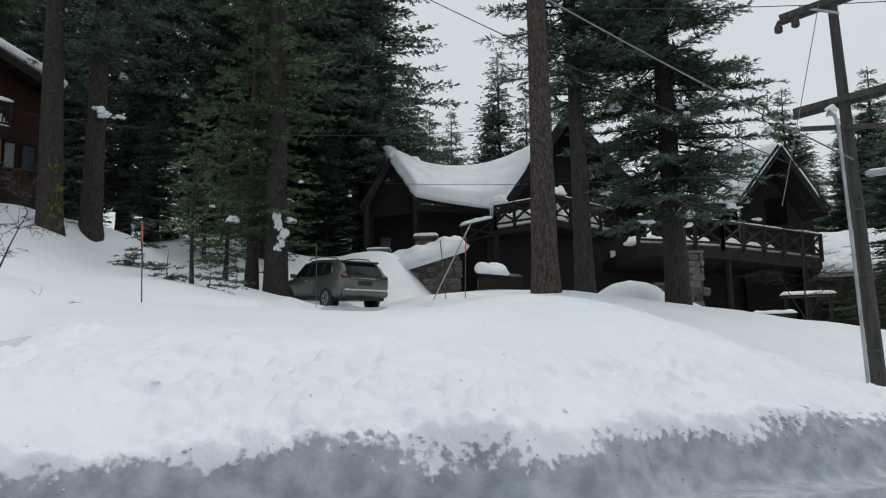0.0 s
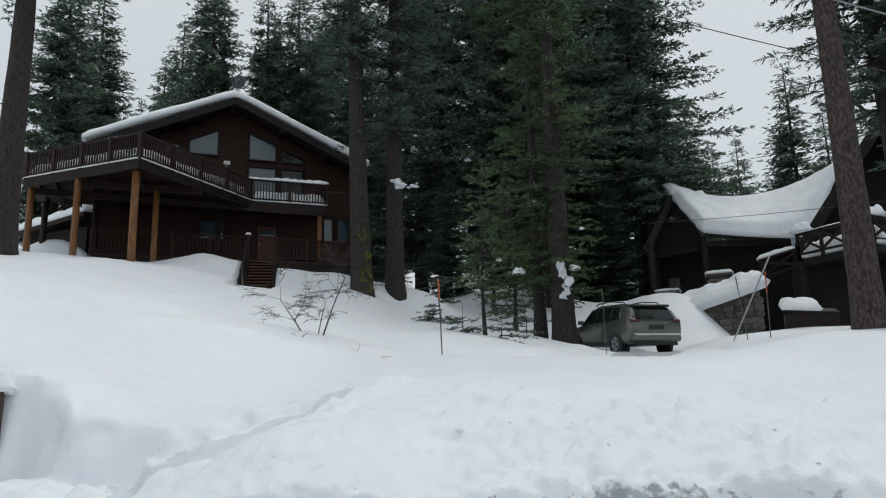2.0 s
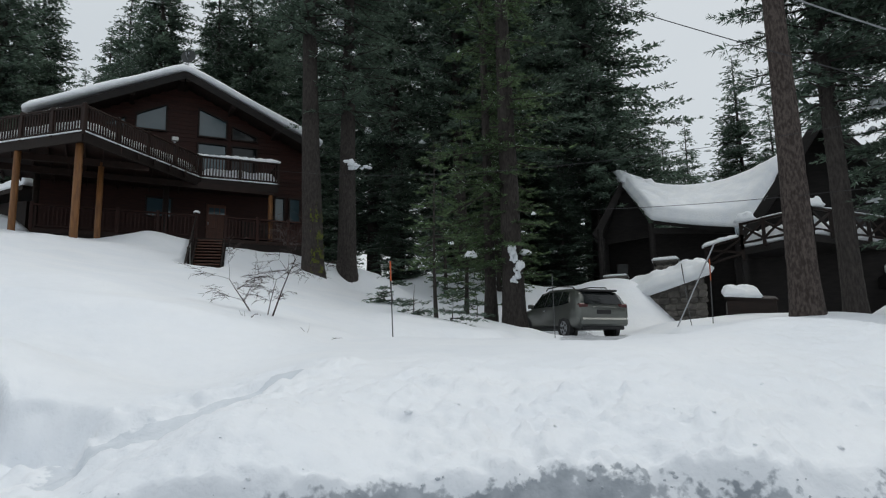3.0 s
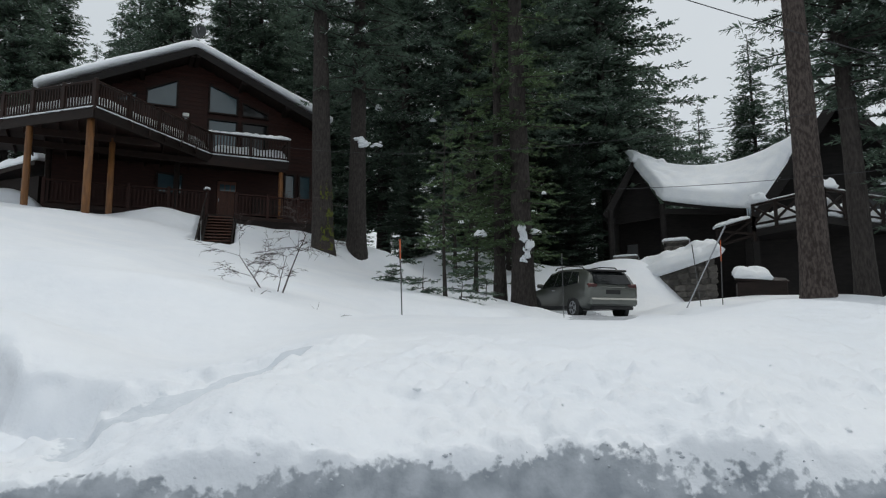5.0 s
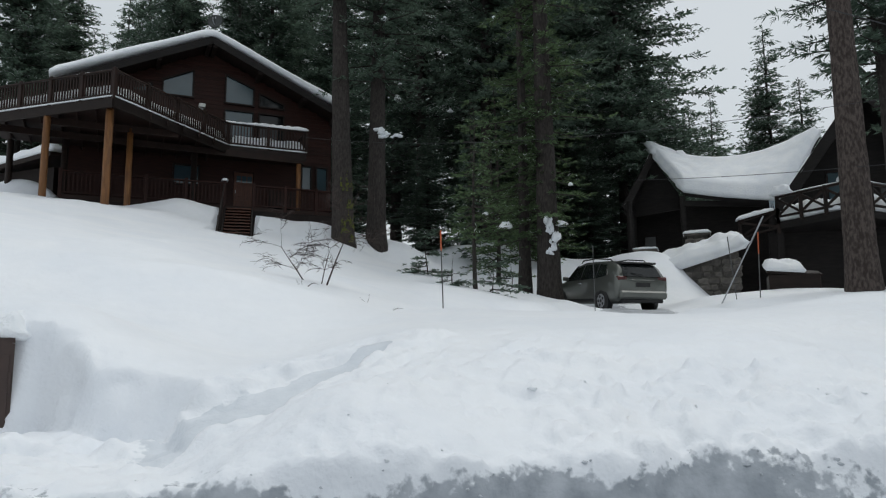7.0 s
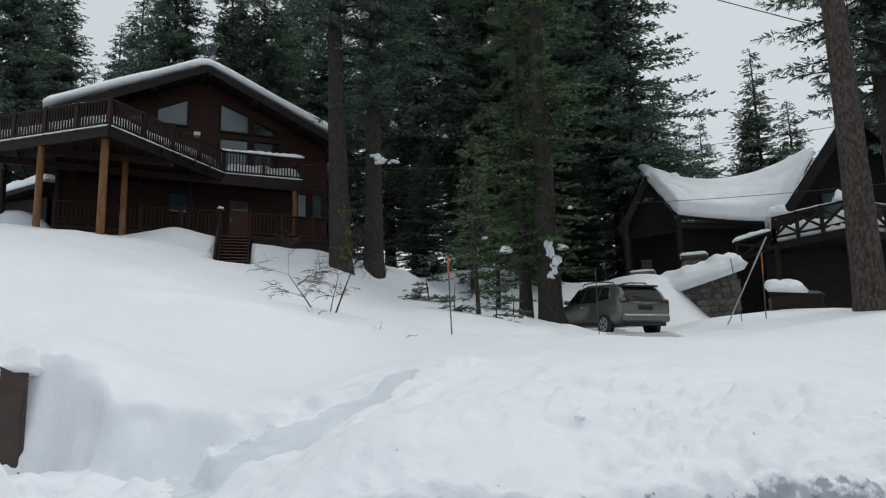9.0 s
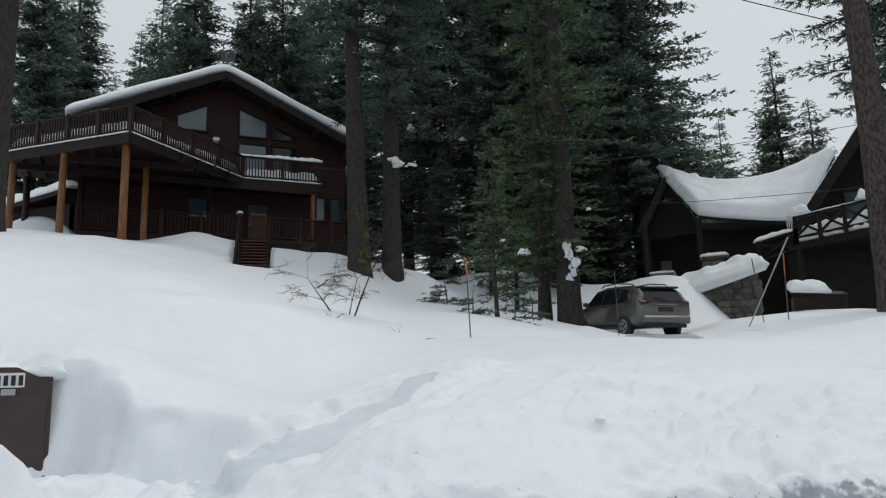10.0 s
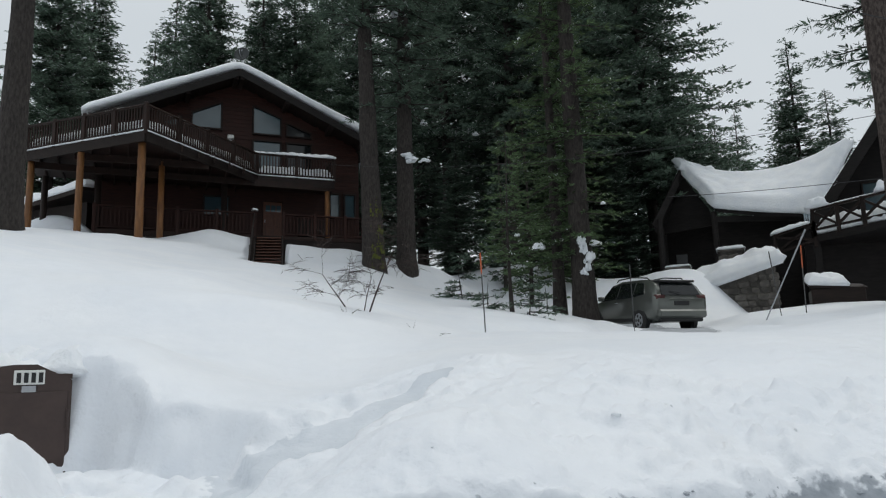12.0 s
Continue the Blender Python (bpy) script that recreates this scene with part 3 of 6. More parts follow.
# skyline trees: x, y, top height, pattern
for i, (x, y, top, k) in enumerate([(-36, 32, 28.5, 0), (-34.8, 28.5, 28.5, 0), (-39.5, 43, 33, 1), (-30.5, 46, 35, 0), (5.0, 61.8, 27.9, 1), (1.0, 75, 27, 1),
                                    (-8.6, 43.0, 36, 2), (7.6, 64, 24, 0), (26.8, 44.5, 19, 0), (23.0, 48, 19, 0), (28.0, 50, 17.5, 1),
                                    (27, 54, 18, 0), (31.0, 46.5, 22, 1), (25.4, 45.0, 15.5, 0), (29.4, 45.0, 19, 1), (20.9, 33.0, 13, 1), (30.0, 50, 19.5, 0), (17.5, 38, 12, 1), (-27, 50, 34, 0), (-19.5, 44, 35, 2)]):
    sc = (top - gz(x, y)) / FAR_H[k]
    copy_thing(FAR[k], place(x, y, i * 1.7, min(1.5, max(0.8, sc * 1.3)), sc))
# the thick of the wood: a front row with high crowns, then close rows behind
for i, (x, y, k, f) in enumerate([(-15.6, 38.5, 3, 1.0), (-11.0, 36.2, 3, 0.95), (-12.4, 45.0, 2, 1.0), (-9.6, 50.0, 2, 1.0),
                                  (-24.0, 55.0, 2, 1.05), (-14.0, 54.0, 2, 1.1), (-6.6, 55.0, 3, 1.0), (-18.5, 61.0, 2, 1.1), (-10.5, 62.0, 2, 1.1), (-34.0, 58.0, 0, 1.25)]):
    copy_thing(FAR[k], place(x, y, i * 2.3, f))
# lower firs filling the wood's edge
for i, (x, y, w, h) in enumerate([(-4.2, 50, 0.85, 0.62), (-7.2, 45.5, 0.8, 0.5), (-2.6, 56, 0.85, 0.62), (-1.0, 60, 0.85, 0.62), (-12.6, 39.5, 0.75, 0.42),
                                  (-6.4, 40.5, 0.62, 0.34), (-10.8, 46.5, 0.9, 0.6), (-13.6, 34.5, 0.5, 0.28)]):
    copy_thing(FAR[i % 2], place(x, y, i * 1.3, w, h))
wood = random.Random(21)
for i in range(18):
    x, y = wood.uniform(-60, -32), wood.uniform(50, 75)
    copy_thing(FAR[wood.choice((0, 1))], place(x, y, wood.uniform(0, 6.28), wood.uniform(0.8, 1.0)))
for i in range(9):
    x, y = wood.uniform(24, 50), wood.uniform(42, 75)
    copy_thing(FAR[wood.choice((0, 1))], place(x, y, wood.uniform(0, 6.28), wood.uniform(0.55, 0.75)))

# near trees
conifer(31, 27, 11.8, 3.4, 0.36, place(2.62, 18.9), "tall pine with thick plated reddish-grey bark, bare below", bark=BARK_RED, lean=(-0.008, 0), taper=0.6, dense=1.3, droop=0.1, tuft=0.42, full=0.4, furrow=0.035, slim=1)
conifer(32, 24, 6.0, 2.7, 0.30, place(4.1, 21.6), "dark fir with sparse drooping lower limbs beside the deck", lean=(-0.012, 0), taper=0.4, droop=0.2, dense=1.3, tuft=0.5, full=0.5, furrow=0.03, slim=1)
FIR_R = conifer(33, 25, 3.5, 3.6, 0.40, place(7.2, 22.9), "broad fir with snow on its drooping branches", dense=1.5, taper=0.4, droop=0.22, tuft=0.5, full=0.9, furrow=0.03, slim=1)
FIR_M = conifer(34, 28, 2.2, 2.8, 0.42, place(-5.75, 25.0), "large fir with green foliage down to the snow", needles=NEEDLE_LIT, tuft=0.44, dense=1.0, taper=0.5, droop=0.28, furrow=0.03, slim=1)
conifer(38, 24, 2.0, 2.9, 0.22, place(-6.7, 25.4), "slim fir growing close beside a larger one", needles=NEEDLE_LIT, taper=0.55, tuft=0.44, slim=1)
FIR_A = conifer(35, 27, 10.5, 3.2, 0.46, place(-13.95, 25.8), "big leaning fir trunk with moss near its foot", lean=(-0.03, 0), taper=0.5, full=0.3, tuft=0.45, dense=1.2, slim=1, furrow=0.035)
FIR_D = conifer(36, 27, 7.0, 3.2, 0.42, place(-13.4, 27.7), "dark fir trunk with a clump of snow on a branch", taper=0.5, full=0.2, tuft=0.45, dense=1.2, slim=1, furrow=0.03)
conifer(37, 24, 9.0, 3.4, 0.46, place(-20.3, 14.9), "thick dark fir trunk beside the cabin", taper=0.6, furrow=0.035)
conifer(39, 22, 9.0, 3.0, 0.30, place(-6.8, 45.7), "pale bare-stemmed fir at the edge of the wood", taper=0.6)
conifer(40, 30, 5.5, 7.6, 0.36, place(-4.9, 44.6), "big spreading fir at the wood's edge by the lodge", taper=0.8, full=0.7, tuft=0.72, dense=0.9)


def clump(tree, x, y, z, rx, rz, seed):
    """A lump of wet snow caught on a bough, in the tree's own place."""
    rng = random.Random(seed)
    bm = bmesh.new()
    p = Vector((x, y, z)) - tree.matrix_world.translation
    for j in range(8):
        q = p + Vector((rng.uniform(-1.1, 1.1) * rx, rng.uniform(-0.3, 0.3) * rx, rng.uniform(-0.9, 0.9) * rz)) * (j > 0)
        e = rng.uniform(0.25, 0.55) if j else 0.6
        for v in bmesh.ops.create_icosphere(bm, subdivisions=3, radius=1.0)["verts"]:
            k = 1 + 0.55 * noise.noise(v.co * 1.7 + Vector((seed, j, 0))) + 0.3 * noise.noise(v.co * 3.5 + Vector((j, seed, 0)))
            v.co = Vector((v.co.x * rx, v.co.y * rx * 0.8, v.co.z * rz * (1.0 if v.co.z > 0 else 0.45))) * k * e + q
    part("snow_clump", bm, SNOW_CLUMP, tree, "lump of wet snow on a bough", smooth=True)


clump(FIR_D, -13.0, 27.15, 10.8, 0.30, 0.22, 3)
clump(FIR_D, -12.3, 27.1, 10.6, 0.2, 0.12, 5)
clump(FIR_M, -5.64, 24.62, 6.0, 0.15, 0.34, 6)
clump(FIR_M, -5.42, 24.60, 5.5, 0.17, 0.38, 7)
clump(FIR_M, -5.62, 24.60, 5.1, 0.12, 0.16, 8)
clump(FIR_R, 7.3, 21.2, 8.7, 0.28, 0.14, 9)
clump(FIR_R, 6.9, 21.5, 8.35, 0.2, 0.14, 10)
for i, (dx, dy, z, rx) in enumerate(((-1.3, -1.6, 5.2, 0.3), (-0.2, -2.2, 5.0, 0.26), (1.2, -1.8, 5.6, 0.3), (2.2, -1.2, 5.3, 0.24), (-2.3, -1.0, 6.2, 0.28))):
    clump(FIR_R, 7.2 + dx, 22.9 + dy, z, rx * 0.6, rx * 0.25, 20 + i)
V, F = [], []
for j in range(70):
    for i in range(19):
        th, zz = radians(-78 + i * 4.6), 0.15 + j * 0.042
        rr = 0.46 * (1 - 0.93 * ((zz + 0.6) / 27.6) ** 0.9) * (1 + 0.22 * math.exp(-zz / 0.5)) + 0.024 + 0.02 * float(vnoise(i * 0.6, j * 0.5))
        V.append((math.cos(th) * rr - 0.03 * zz, math.sin(th) * rr, zz))
for j in range(69):
    for i in range(18):
        if vnoise(i * 0.28 + 4, j * 0.2) + 0.6 * vnoise(i * 0.9, j * 0.7) > 0.05 + 0.004 * j + 0.05 * abs(i - 9) ** 0.8:
            F.append((j * 19 + i, j * 19 + i + 1, (j + 1) * 19 + i + 1, (j + 1) * 19 + i))
raw("moss_patch", V, F, MOSS, FIR_A, "yellow-green moss on the bark")


# ---- shared builders for cabins ----
def snow_slab(name, P, nu, nv, thick, parent, seed=0, label="", round_edge=0.25, lump=0.05, bulge=0.45):
    """A thick rounded blanket of snow over a surface P(a, b), 0 to 1 each way; it thins and rounds off at the rim."""
    V, F = [], []
    rng = np.random.RandomState(seed)
    ox, oy = rng.rand() * 50, rng.rand() * 50
    for layer in (1, 0):
        for j in range(nv + 1):
            for i in range(nu + 1):
                a, b = i / nu, j / nv
                rim = min(a * nu, (1 - a) * nu, b * nv, (1 - b) * nv)
                ex = math.sqrt(max(0.0, 1 - (1 - min(1.0, rim / (nu * round_edge * 0.25))) ** 2))
                t = thick * (0.42 + 0.58 * ex) * (1 + lump * 4 * float(vnoise(a * 7 + ox, b * 5 + oy)) + lump * 1.6 * float(vnoise(a * 23 + ox, b * 17)))
                q = Vector(P(a, b))
                V.append(tuple(q + Vector((0, 0, t if layer else 0.004))))
    n, w = (nu + 1) * (nv + 1), nu + 1
    for j in range(nv):
        for i in range(nu):
            k = j * w + i
            F.append((k, k + 1, k + w + 1, k + w))
            F.append((n + k, n + k + w, n + k + w + 1, n + k + 1))
    rimline = [i for i in range(w)] + [j * w + nu for j in range(1, nv + 1)] + [nv * w + i for i in range(nu - 1, -1, -1)] + [j * w for j in range(nv - 1, 0, -1)]
    lip = {}
    for k, a in enumerate(rimline):  # the rim swells outward between its top and its foot
        i, j = a % w, a // w
        inner = min(max(i, 1), nu - 1) + min(max(j, 1), nv - 1) * w
        hi, lo = Vector(V[a]), Vector(V[n + a])
        out = (lo - Vector(V[n + inner])).normalized()
        lip[a] = len(V)
        V.append(tuple(lo + (hi - lo) * 0.5 + out * (hi - lo).length * bulge * (1 + 0.5 * float(vnoise(k * 0.35 + ox, oy)))))
    for a, b in zip(rimline, rimline[1:] + rimline[:1]):
        F.append((a, lip[a], lip[b], b))
        F.append((lip[a], n + a, n + b, lip[b]))
    return raw(name, V, F, SNOW_CLUMP, parent, label, smooth=True)


def slab(P, nu, nv, thick):
    """A bent board under a surface P(a, b)."""
    bm = bmesh.new()
    top = [[bm.verts.new(P(i / nu, j / nv)) for i in range(nu + 1)] for j in range(nv + 1)]
    low = [[bm.verts.new(Vector(P(i / nu, j / nv)) - Vector((0, 0, thick))) for i in range(nu + 1)] for j in range(nv + 1)]
    for j in range(nv):
        for i in range(nu):
            bm.faces.new((top[j][i], top[j][i + 1], top[j + 1][i + 1], top[j + 1][i]))
            bm.faces.new((low[j][i], low[j + 1][i], low[j + 1][i + 1], low[j][i + 1]))
    for j in range(nv):
        bm.faces.new((top[j][0], top[j + 1][0], low[j + 1][0], low[j][0]))
        bm.faces.new((top[j][nu], low[j][nu], low[j + 1][nu], top[j + 1][nu]))
    for i in range(nu):
        bm.faces.new((top[0][i], low[0][i], low[0][i + 1], top[0][i + 1]))
        bm.faces.new((top[nv][i], top[nv][i + 1], low[nv][i + 1], low[nv][i]))
    return bm


def flat(a, b, c, d):
    """Bilinear surface over corners a (0,0), b (1,0), c (1,1), d (0,1)."""
    a, b, c, d = map(Vector, (a, b, c, d))
    return lambda u, v: (a * (1 - u) + b * u) * (1 - v) + (d * (1 - u) + c * u) * v


def window(parent, x0, x1, z0, z1, z1r=None, y=0.0, glass=None, frame_mat=None, w=0.07):
    """A framed pane in the plane y, with a sloping head where z1r differs."""
    z1r = z1 if z1r is None else z1r
    root = plate("window", [(x0 - w, z0 - w), (x1 + w, z0 - w), (x1 + w, z1r + w), (x0 - w, z1 + w)], [[(x0, z0), (x1, z0), (x1, z1r), (x0, z1)]],
                 0.10, Matrix.Translation((0, y - 0.09, 0)), frame_mat or WOOD_DARK, parent)
    bm = bmesh.new()
    vs = [bm.verts.new(p) for p in ((x0 - .02, y - 0.03, z0 - .02), (x1 + .02, y - 0.03, z0 - .02), (x1 + .02, y - 0.03, z1r + .02), (x0 - .02, y - 0.03, z1 + .02))]
    bm.faces.new(vs)
    r = bmesh.ops.extrude_face_region(bm, geom=list(bm.faces))
    bmesh.ops.translate(bm, verts=[v for v in r["geom"] if isinstance(v, bmesh.types.BMVert)], vec=(0, 0.02, 0))
    part("pane", bm, glass or GLASS, root)
    return root


def railing(parent, pts, z, height=0.95, wood=None, step=0.125, post=1.45, snow=0.0, bal=0.045, rail_snow=False):
    """Posts, rails and single balusters along a bent line of plan points, standing on z."""
    wood = wood or WOOD_TRIM
    root = new("railing")
    root.parent = parent
    bm = boxed((-bal / 2, -bal / 2, 0.08), (bal / 2, bal / 2, height - 0.05))
    me = bpy.data.meshes.new("baluster")
    bm.to_mesh(me)
    bm.free()
    me.materials.append(wood)
    bm = boxed((-0.065, -0.065, -0.1), (0.065, 0.065, height + 0.10), 0.012)
    mp = bpy.data.meshes.new("post")
    bm.to_mesh(mp)
    bm.free()
    mp.materials.append(wood)
    for (ax, ay), (bx, by) in zip(pts, pts[1:]):
        a, b = Vector((ax, ay, z)), Vector((bx, by, z))
        d, L = (b - a).normalized(), (b - a).length
        ang = math.atan2(d.y, d.x)
        part("top_rail", timber(a + Vector((0, 0, height)), b + Vector((0, 0, height)), 0.13, 0.06, 0.01), wood, root)
        part("bottom_rail", timber(a + Vector((0, 0, 0.10)), b + Vector((0, 0, 0.10)), 0.07, 0.07, 0.01), wood, root)
        np_ = max(1, round(L / post))
        for k in range(np_ + 1):
            p = a + d * (L * k / np_)
            share("post", mp, root, Matrix.Translation(p) @ Matrix.Rotation(ang, 4, "Z"))
        nb = int(L / step)
        for k in range(1, nb):
            p = a + d * (L * k / nb)
            share("baluster", me, root, Matrix.Translation(p) @ Matrix.Rotation(ang, 4, "Z"))
        nrm = Vector((-d.y, d.x, 0))
        if snow:
            q = a + nrm * 0.05
            P = flat(q, q + d * L, q + d * L + nrm * 0.8, q + nrm * 0.8)
            snow_slab("deck_snow", P, max(6, int(L * 4)), 6, snow, root, seed=int(L * 10), label="snow lying on the deck boards", lump=0.03, round_edge=0.04, bulge=0.0)
        if rail_snow:
            q = a + Vector((0, 0, height + 0.032)) - nrm * 0.07
            P = flat(q, q + d * L, q + d * L + nrm * 0.14, q + nrm * 0.14)
            snow_slab("rail_snow", P, max(8, int(L * 6)), 3, rail_snow, root, seed=int(L * 7) + 3, label="snow lying along the rail", lump=0.12)
    return root


def cross_railing(parent, pts, height=1.0, wood=None, bay=1.25, mesh=True):
    """Rail panels with crossed timbers between posts; pts are (x, y, z) of the rail's foot."""
    wood = wood or WOOD_DARK
    root = new("railing")
    root.parent = parent
    up = Vector((0, 0, height))
    for a, b in zip(pts, pts[1:]):
        a, b = Vector(a), Vector(b)
        L = (b - a).length
        n = max(1, round(L / bay))
        part("top_rail", timber(a + up, b + up, 0.16, 0.09, 0.015), wood, root)
        part("bottom_rail", timber(a + up * 0.12, b + up * 0.12, 0.10, 0.10, 0.015), wood, root)
        for k in range(n + 1):
            p = a + (b - a) * (k / n)
            part("post", timber(p - up * 0.2, p + up * 1.08, 0.15, 0.15, 0.015), wood, root)
        for k in range(n):
            p, q = a + (b - a) * (k / n), a + (b - a) * ((k + 1) / n)
            part("brace", timber(p + up * 0.16, q + up * 0.93, 0.07, 0.10), wood, root)
            part("brace", timber(p + up * 0.93, q + up * 0.16, 0.07, 0.10), wood, root)
    return root


# ---- the upper cabin with its pointed deck ----
def build_cabin():
    Z = 6.0
    root = empty("cabin", Matrix.Translation((*HOUSE_O, 0)) @ Matrix.Rotation(HOUSE_A, 4, "Z"),
                 "two-storey red-brown wooden cabin with snowy gable roof and pointed deck", "house")
    px, pz, half, ez = -1.45, 15.72, 6.15, 12.86
    slope = (pz - ez) / half
    L, R = -7.1, 4.25
    top = lambda x: pz - abs(x - px) * slope - 0.25
    holes = [[(-3.35, 13.24), (-2.13, 13.24), (-2.13, 14.44), (-3.35, 13.86)], [(-0.67, 13.18), (0.54, 13.18), (0.54, 13.96), (-0.67, 14.44)],
             [(-0.67, 11.5), (0.54, 11.5), (0.54, 12.80), (-0.67, 12.80)], [(0.86, 13.18), (1.95, 13.18), (1.95, 13.35), (0.86, 13.76)],
             [(0.86, 11.4), (1.95, 11.4), (1.95, 12.80), (0.86, 12.80)], [(-4.55, 13.24), (-3.85, 13.24), (-3.85, 13.62), (-4.55, 13.30)],
             [(-2.75, 9.25), (-1.75, 9.25), (-1.75, 10.05), (-2.75, 10.05)], [(2.9, 9.4), (3.3, 9.4), (3.3, 10.5), (2.9, 10.5)], [(3.6, 9.4), (4.05, 9.4), (4.05, 10.5), (3.6, 10.5)],
             [(-0.22, 7.98), (0.68, 7.98), (0.68, 10.0), (-0.22, 10.0)]]
    plate("front_wall", [(L, Z), (R, Z), (R, top(R)), (px, top(px)), (L, top(L))], holes, 0.2, Matrix.Translation((0, 0.1, 0)), WOOD_RED, root)
    for x in (L, R):
        part("side_wall", boxed((x - 0.1 if x > 0 else x - 0.1, 0.2, Z), (x + 0.1, 11, top(x))), WOOD_RED, root)
    plate("back_wall", [(L, Z), (R, Z), (R, top(R)), (px, top(px)), (L, top(L))], [], 0.2, Matrix.Translation((0, 11.1, 0)), WOOD_RED, root)
    part("upper_floor", boxed((L + 0.1, 0.2, 10.3), (R - 0.1, 11, 10.55)), WOOD_TRIM, root)
    part("inner_partition", boxed((L + 0.1, 3.0, 7.9), (R - 0.1, 3.1, 14)), WOOD_DARK, root)
    # horizontal siding courses on the gable, each a thin lapped board over the wall
    for k in range(26):
        z = 10.75 + k * 0.19
        if z > 15.0:
            break
        w = (pz - 0.35 - z) / slope
        xs = [(max(L, px - w), min(R, px + w))]
        cuts = sorted((min(p[0] for p in h) - 0.08, max(p[0] for p in h) + 0.08) for h in holes if min(p[1] for p in h) - 0.1 < z + 0.19 and max(p[1] for p in h) + 0.1 > z)
        x0 = xs[0][0]
        for c0, c1 in cuts + [(xs[0][1], None)]:
            if c0 - x0 > 0.1:
                bm = bmesh.new()
                v = [bm.verts.new(q) for q in ((x0, -0.028, z), (c0, -0.028, z), (c0, -0.002, z), (x0, -0.002, z), (x0, -0.010, z + 0.188), (c0, -0.010, z + 0.188), (c0, -0.002, z + 0.188), (x0, -0.002, z + 0.188))]
                for f in ((0, 1, 5, 4), (3, 2, 1, 0), (1, 2, 6, 5), (2, 3, 7, 6), (3, 0, 4, 7), (4, 5, 6, 7)):
                    bm.faces.new([v[i] for i in f])
                part("siding_board", bm, WOOD_RED, root)
            x0 = max(x0, c1) if c1 else x0
    window(root, -3.35, -2.13, 13.24, 13.86, 14.44)
    window(root, -0.67, 0.54, 13.18, 14.44, 13.96)
    window(root, -0.67, 0.54, 11.5, 12.80)
    window(root, 0.86, 1.95, 13.18, 13.76, 13.35, glass=GLASS_DARK)
    window(root, 0.86, 1.95, 11.4, 12.80, glass=GLASS_DARK)
    window(root, -4.55, -3.85, 13.24, 13.30, 13.62)
    window(root, -2.75, -1.75, 9.25, 10.05)
    window(root, 2.9, 3.3, 9.4, 10.5)
    window(root, 3.6, 4.05, 9.4, 10.5)
    # front door with a lit row of small panes
    door = part("front_door", boxed((-0.20, 0.02, 7.99), (0.66, 0.09, 9.98), 0.01), WOOD_DOOR, root, "red-brown panelled front door with small panes")
    for k in range(3):
        part("pane", boxed((-0.08 + k * 0.24, -0.004, 9.52), (0.12 + k * 0.24, 0.02, 9.82)), GLASS, door)
    for x0 in (-0.10, 0.29):
        for z0 in (8.15, 8.85):
            part("panel", boxed((x0, 0.004, z0), (x0 + 0.28, 0.02, z0 + 0.55), 0.01), WOOD_DOOR, door)
    part("handle", tubed([(-0.12, -0.03, 9.0), (-0.12, -0.03, 9.14)], 0.015, 6), METAL, door)
    lamp = part("wall_lamp", boxed((-1.84, -0.22, 12.78), (-1.56, -0.02, 12.96), 0.02), WHITE, root, "white wall lantern capped with snow")
    part("bracket", boxed((-1.75, -0.1, 12.70), (-1.65, 0.0, 12.78)), METAL, lamp)
    # roof: two boards, barge boards, purlin ends, thick snow
    y0, y1 = -1.25, 11.8
    for sgn in (-1, 1):
        xe = px + sgn * half
        P = flat((px, y0, pz), (xe, y0, ez), (xe, y1, ez), (px, y1, pz))
        part("roof_board", slab(P, 1, 1, 0.16), WOOD_DARK, root)
        part("barge_board", timber((px, y0 - 0.03, pz - 0.17), (xe, y0 - 0.03, ez - 0.17), 0.06, 0.32), WOOD_BLACK, root)
        part("eaves_board", timber((xe, y0, ez - 0.14), (xe, y1, ez - 0.14), 0.05, 0.24), WOOD_DARK, root)
        for f in (0.02, 0.35, 0.68, 0.93):
            x = px + sgn * half * f
            z = pz - half * f * slope - 0.30
            part("purlin", timber((x, y0 + 0.05, z), (x, 0.2, z), 0.18, 0.24), WOOD_DARK, root)
    def snowtop(a, b):
        f = (a * 2 - 1)
        x = px + f * (half + 0.12)
        r = math.sqrt(f * f + 0.003) - math.sqrt(0.003)
        return (x, y0 - 0.10 + (y1 - y0 + 0.2) * b, pz - r * half * slope)
    snow_slab("roof_snow", snowtop, 60, 30, 0.47, root, seed=3, label="thick smooth blanket of snow on the roof", round_edge=0.07, lump=0.025, bulge=0.15)
    bm = bmesh.new()
    c, q = [], Matrix.Translation((-1.3, -0.55, 16.72)) @ Matrix.Rotation(radians(-20), 4, "Z") @ Matrix.Rotation(radians(72), 4, "X")
    for ring, (rr, zz) in enumerate(((0.01, 0.0), (0.14, 0.015), (0.25, 0.04), (0.33, 0.085), (0.335, 0.07), (0.25, 0.02), (0.14, -0.01), (0.01, -0.02))):
        c.append([bm.verts.new(q @ Vector((rr * math.cos(2 * math.pi * k / 24), rr * 1.15 * math.sin(2 * math.pi * k / 24), zz))) for k in range(24)])
    for r0, r1 in zip(c, c[1:] + c[:1]):
        for k in range(24):
            bm.faces.new((r0[k], r0[(k + 1) % 24], r1[(k + 1) % 24], r1[k]))
    dish = part("satellite_dish", bm, DISH_GREY, root, "dark grey oval satellite dish on the ridge", smooth=True)
    part("mast", tubed([(-1.3, -0.43, 15.4), (-1.3, -0.45, 16.6), (-1.3, -0.49, 17.0)], 0.03, 8), METAL, dish)
    part("feed_arm", tubed([(-1.3, -0.5, 16.55), (-1.45, -0.95, 16.6), (-1.47, -1.0, 16.75)], 0.018, 6), METAL, dish)
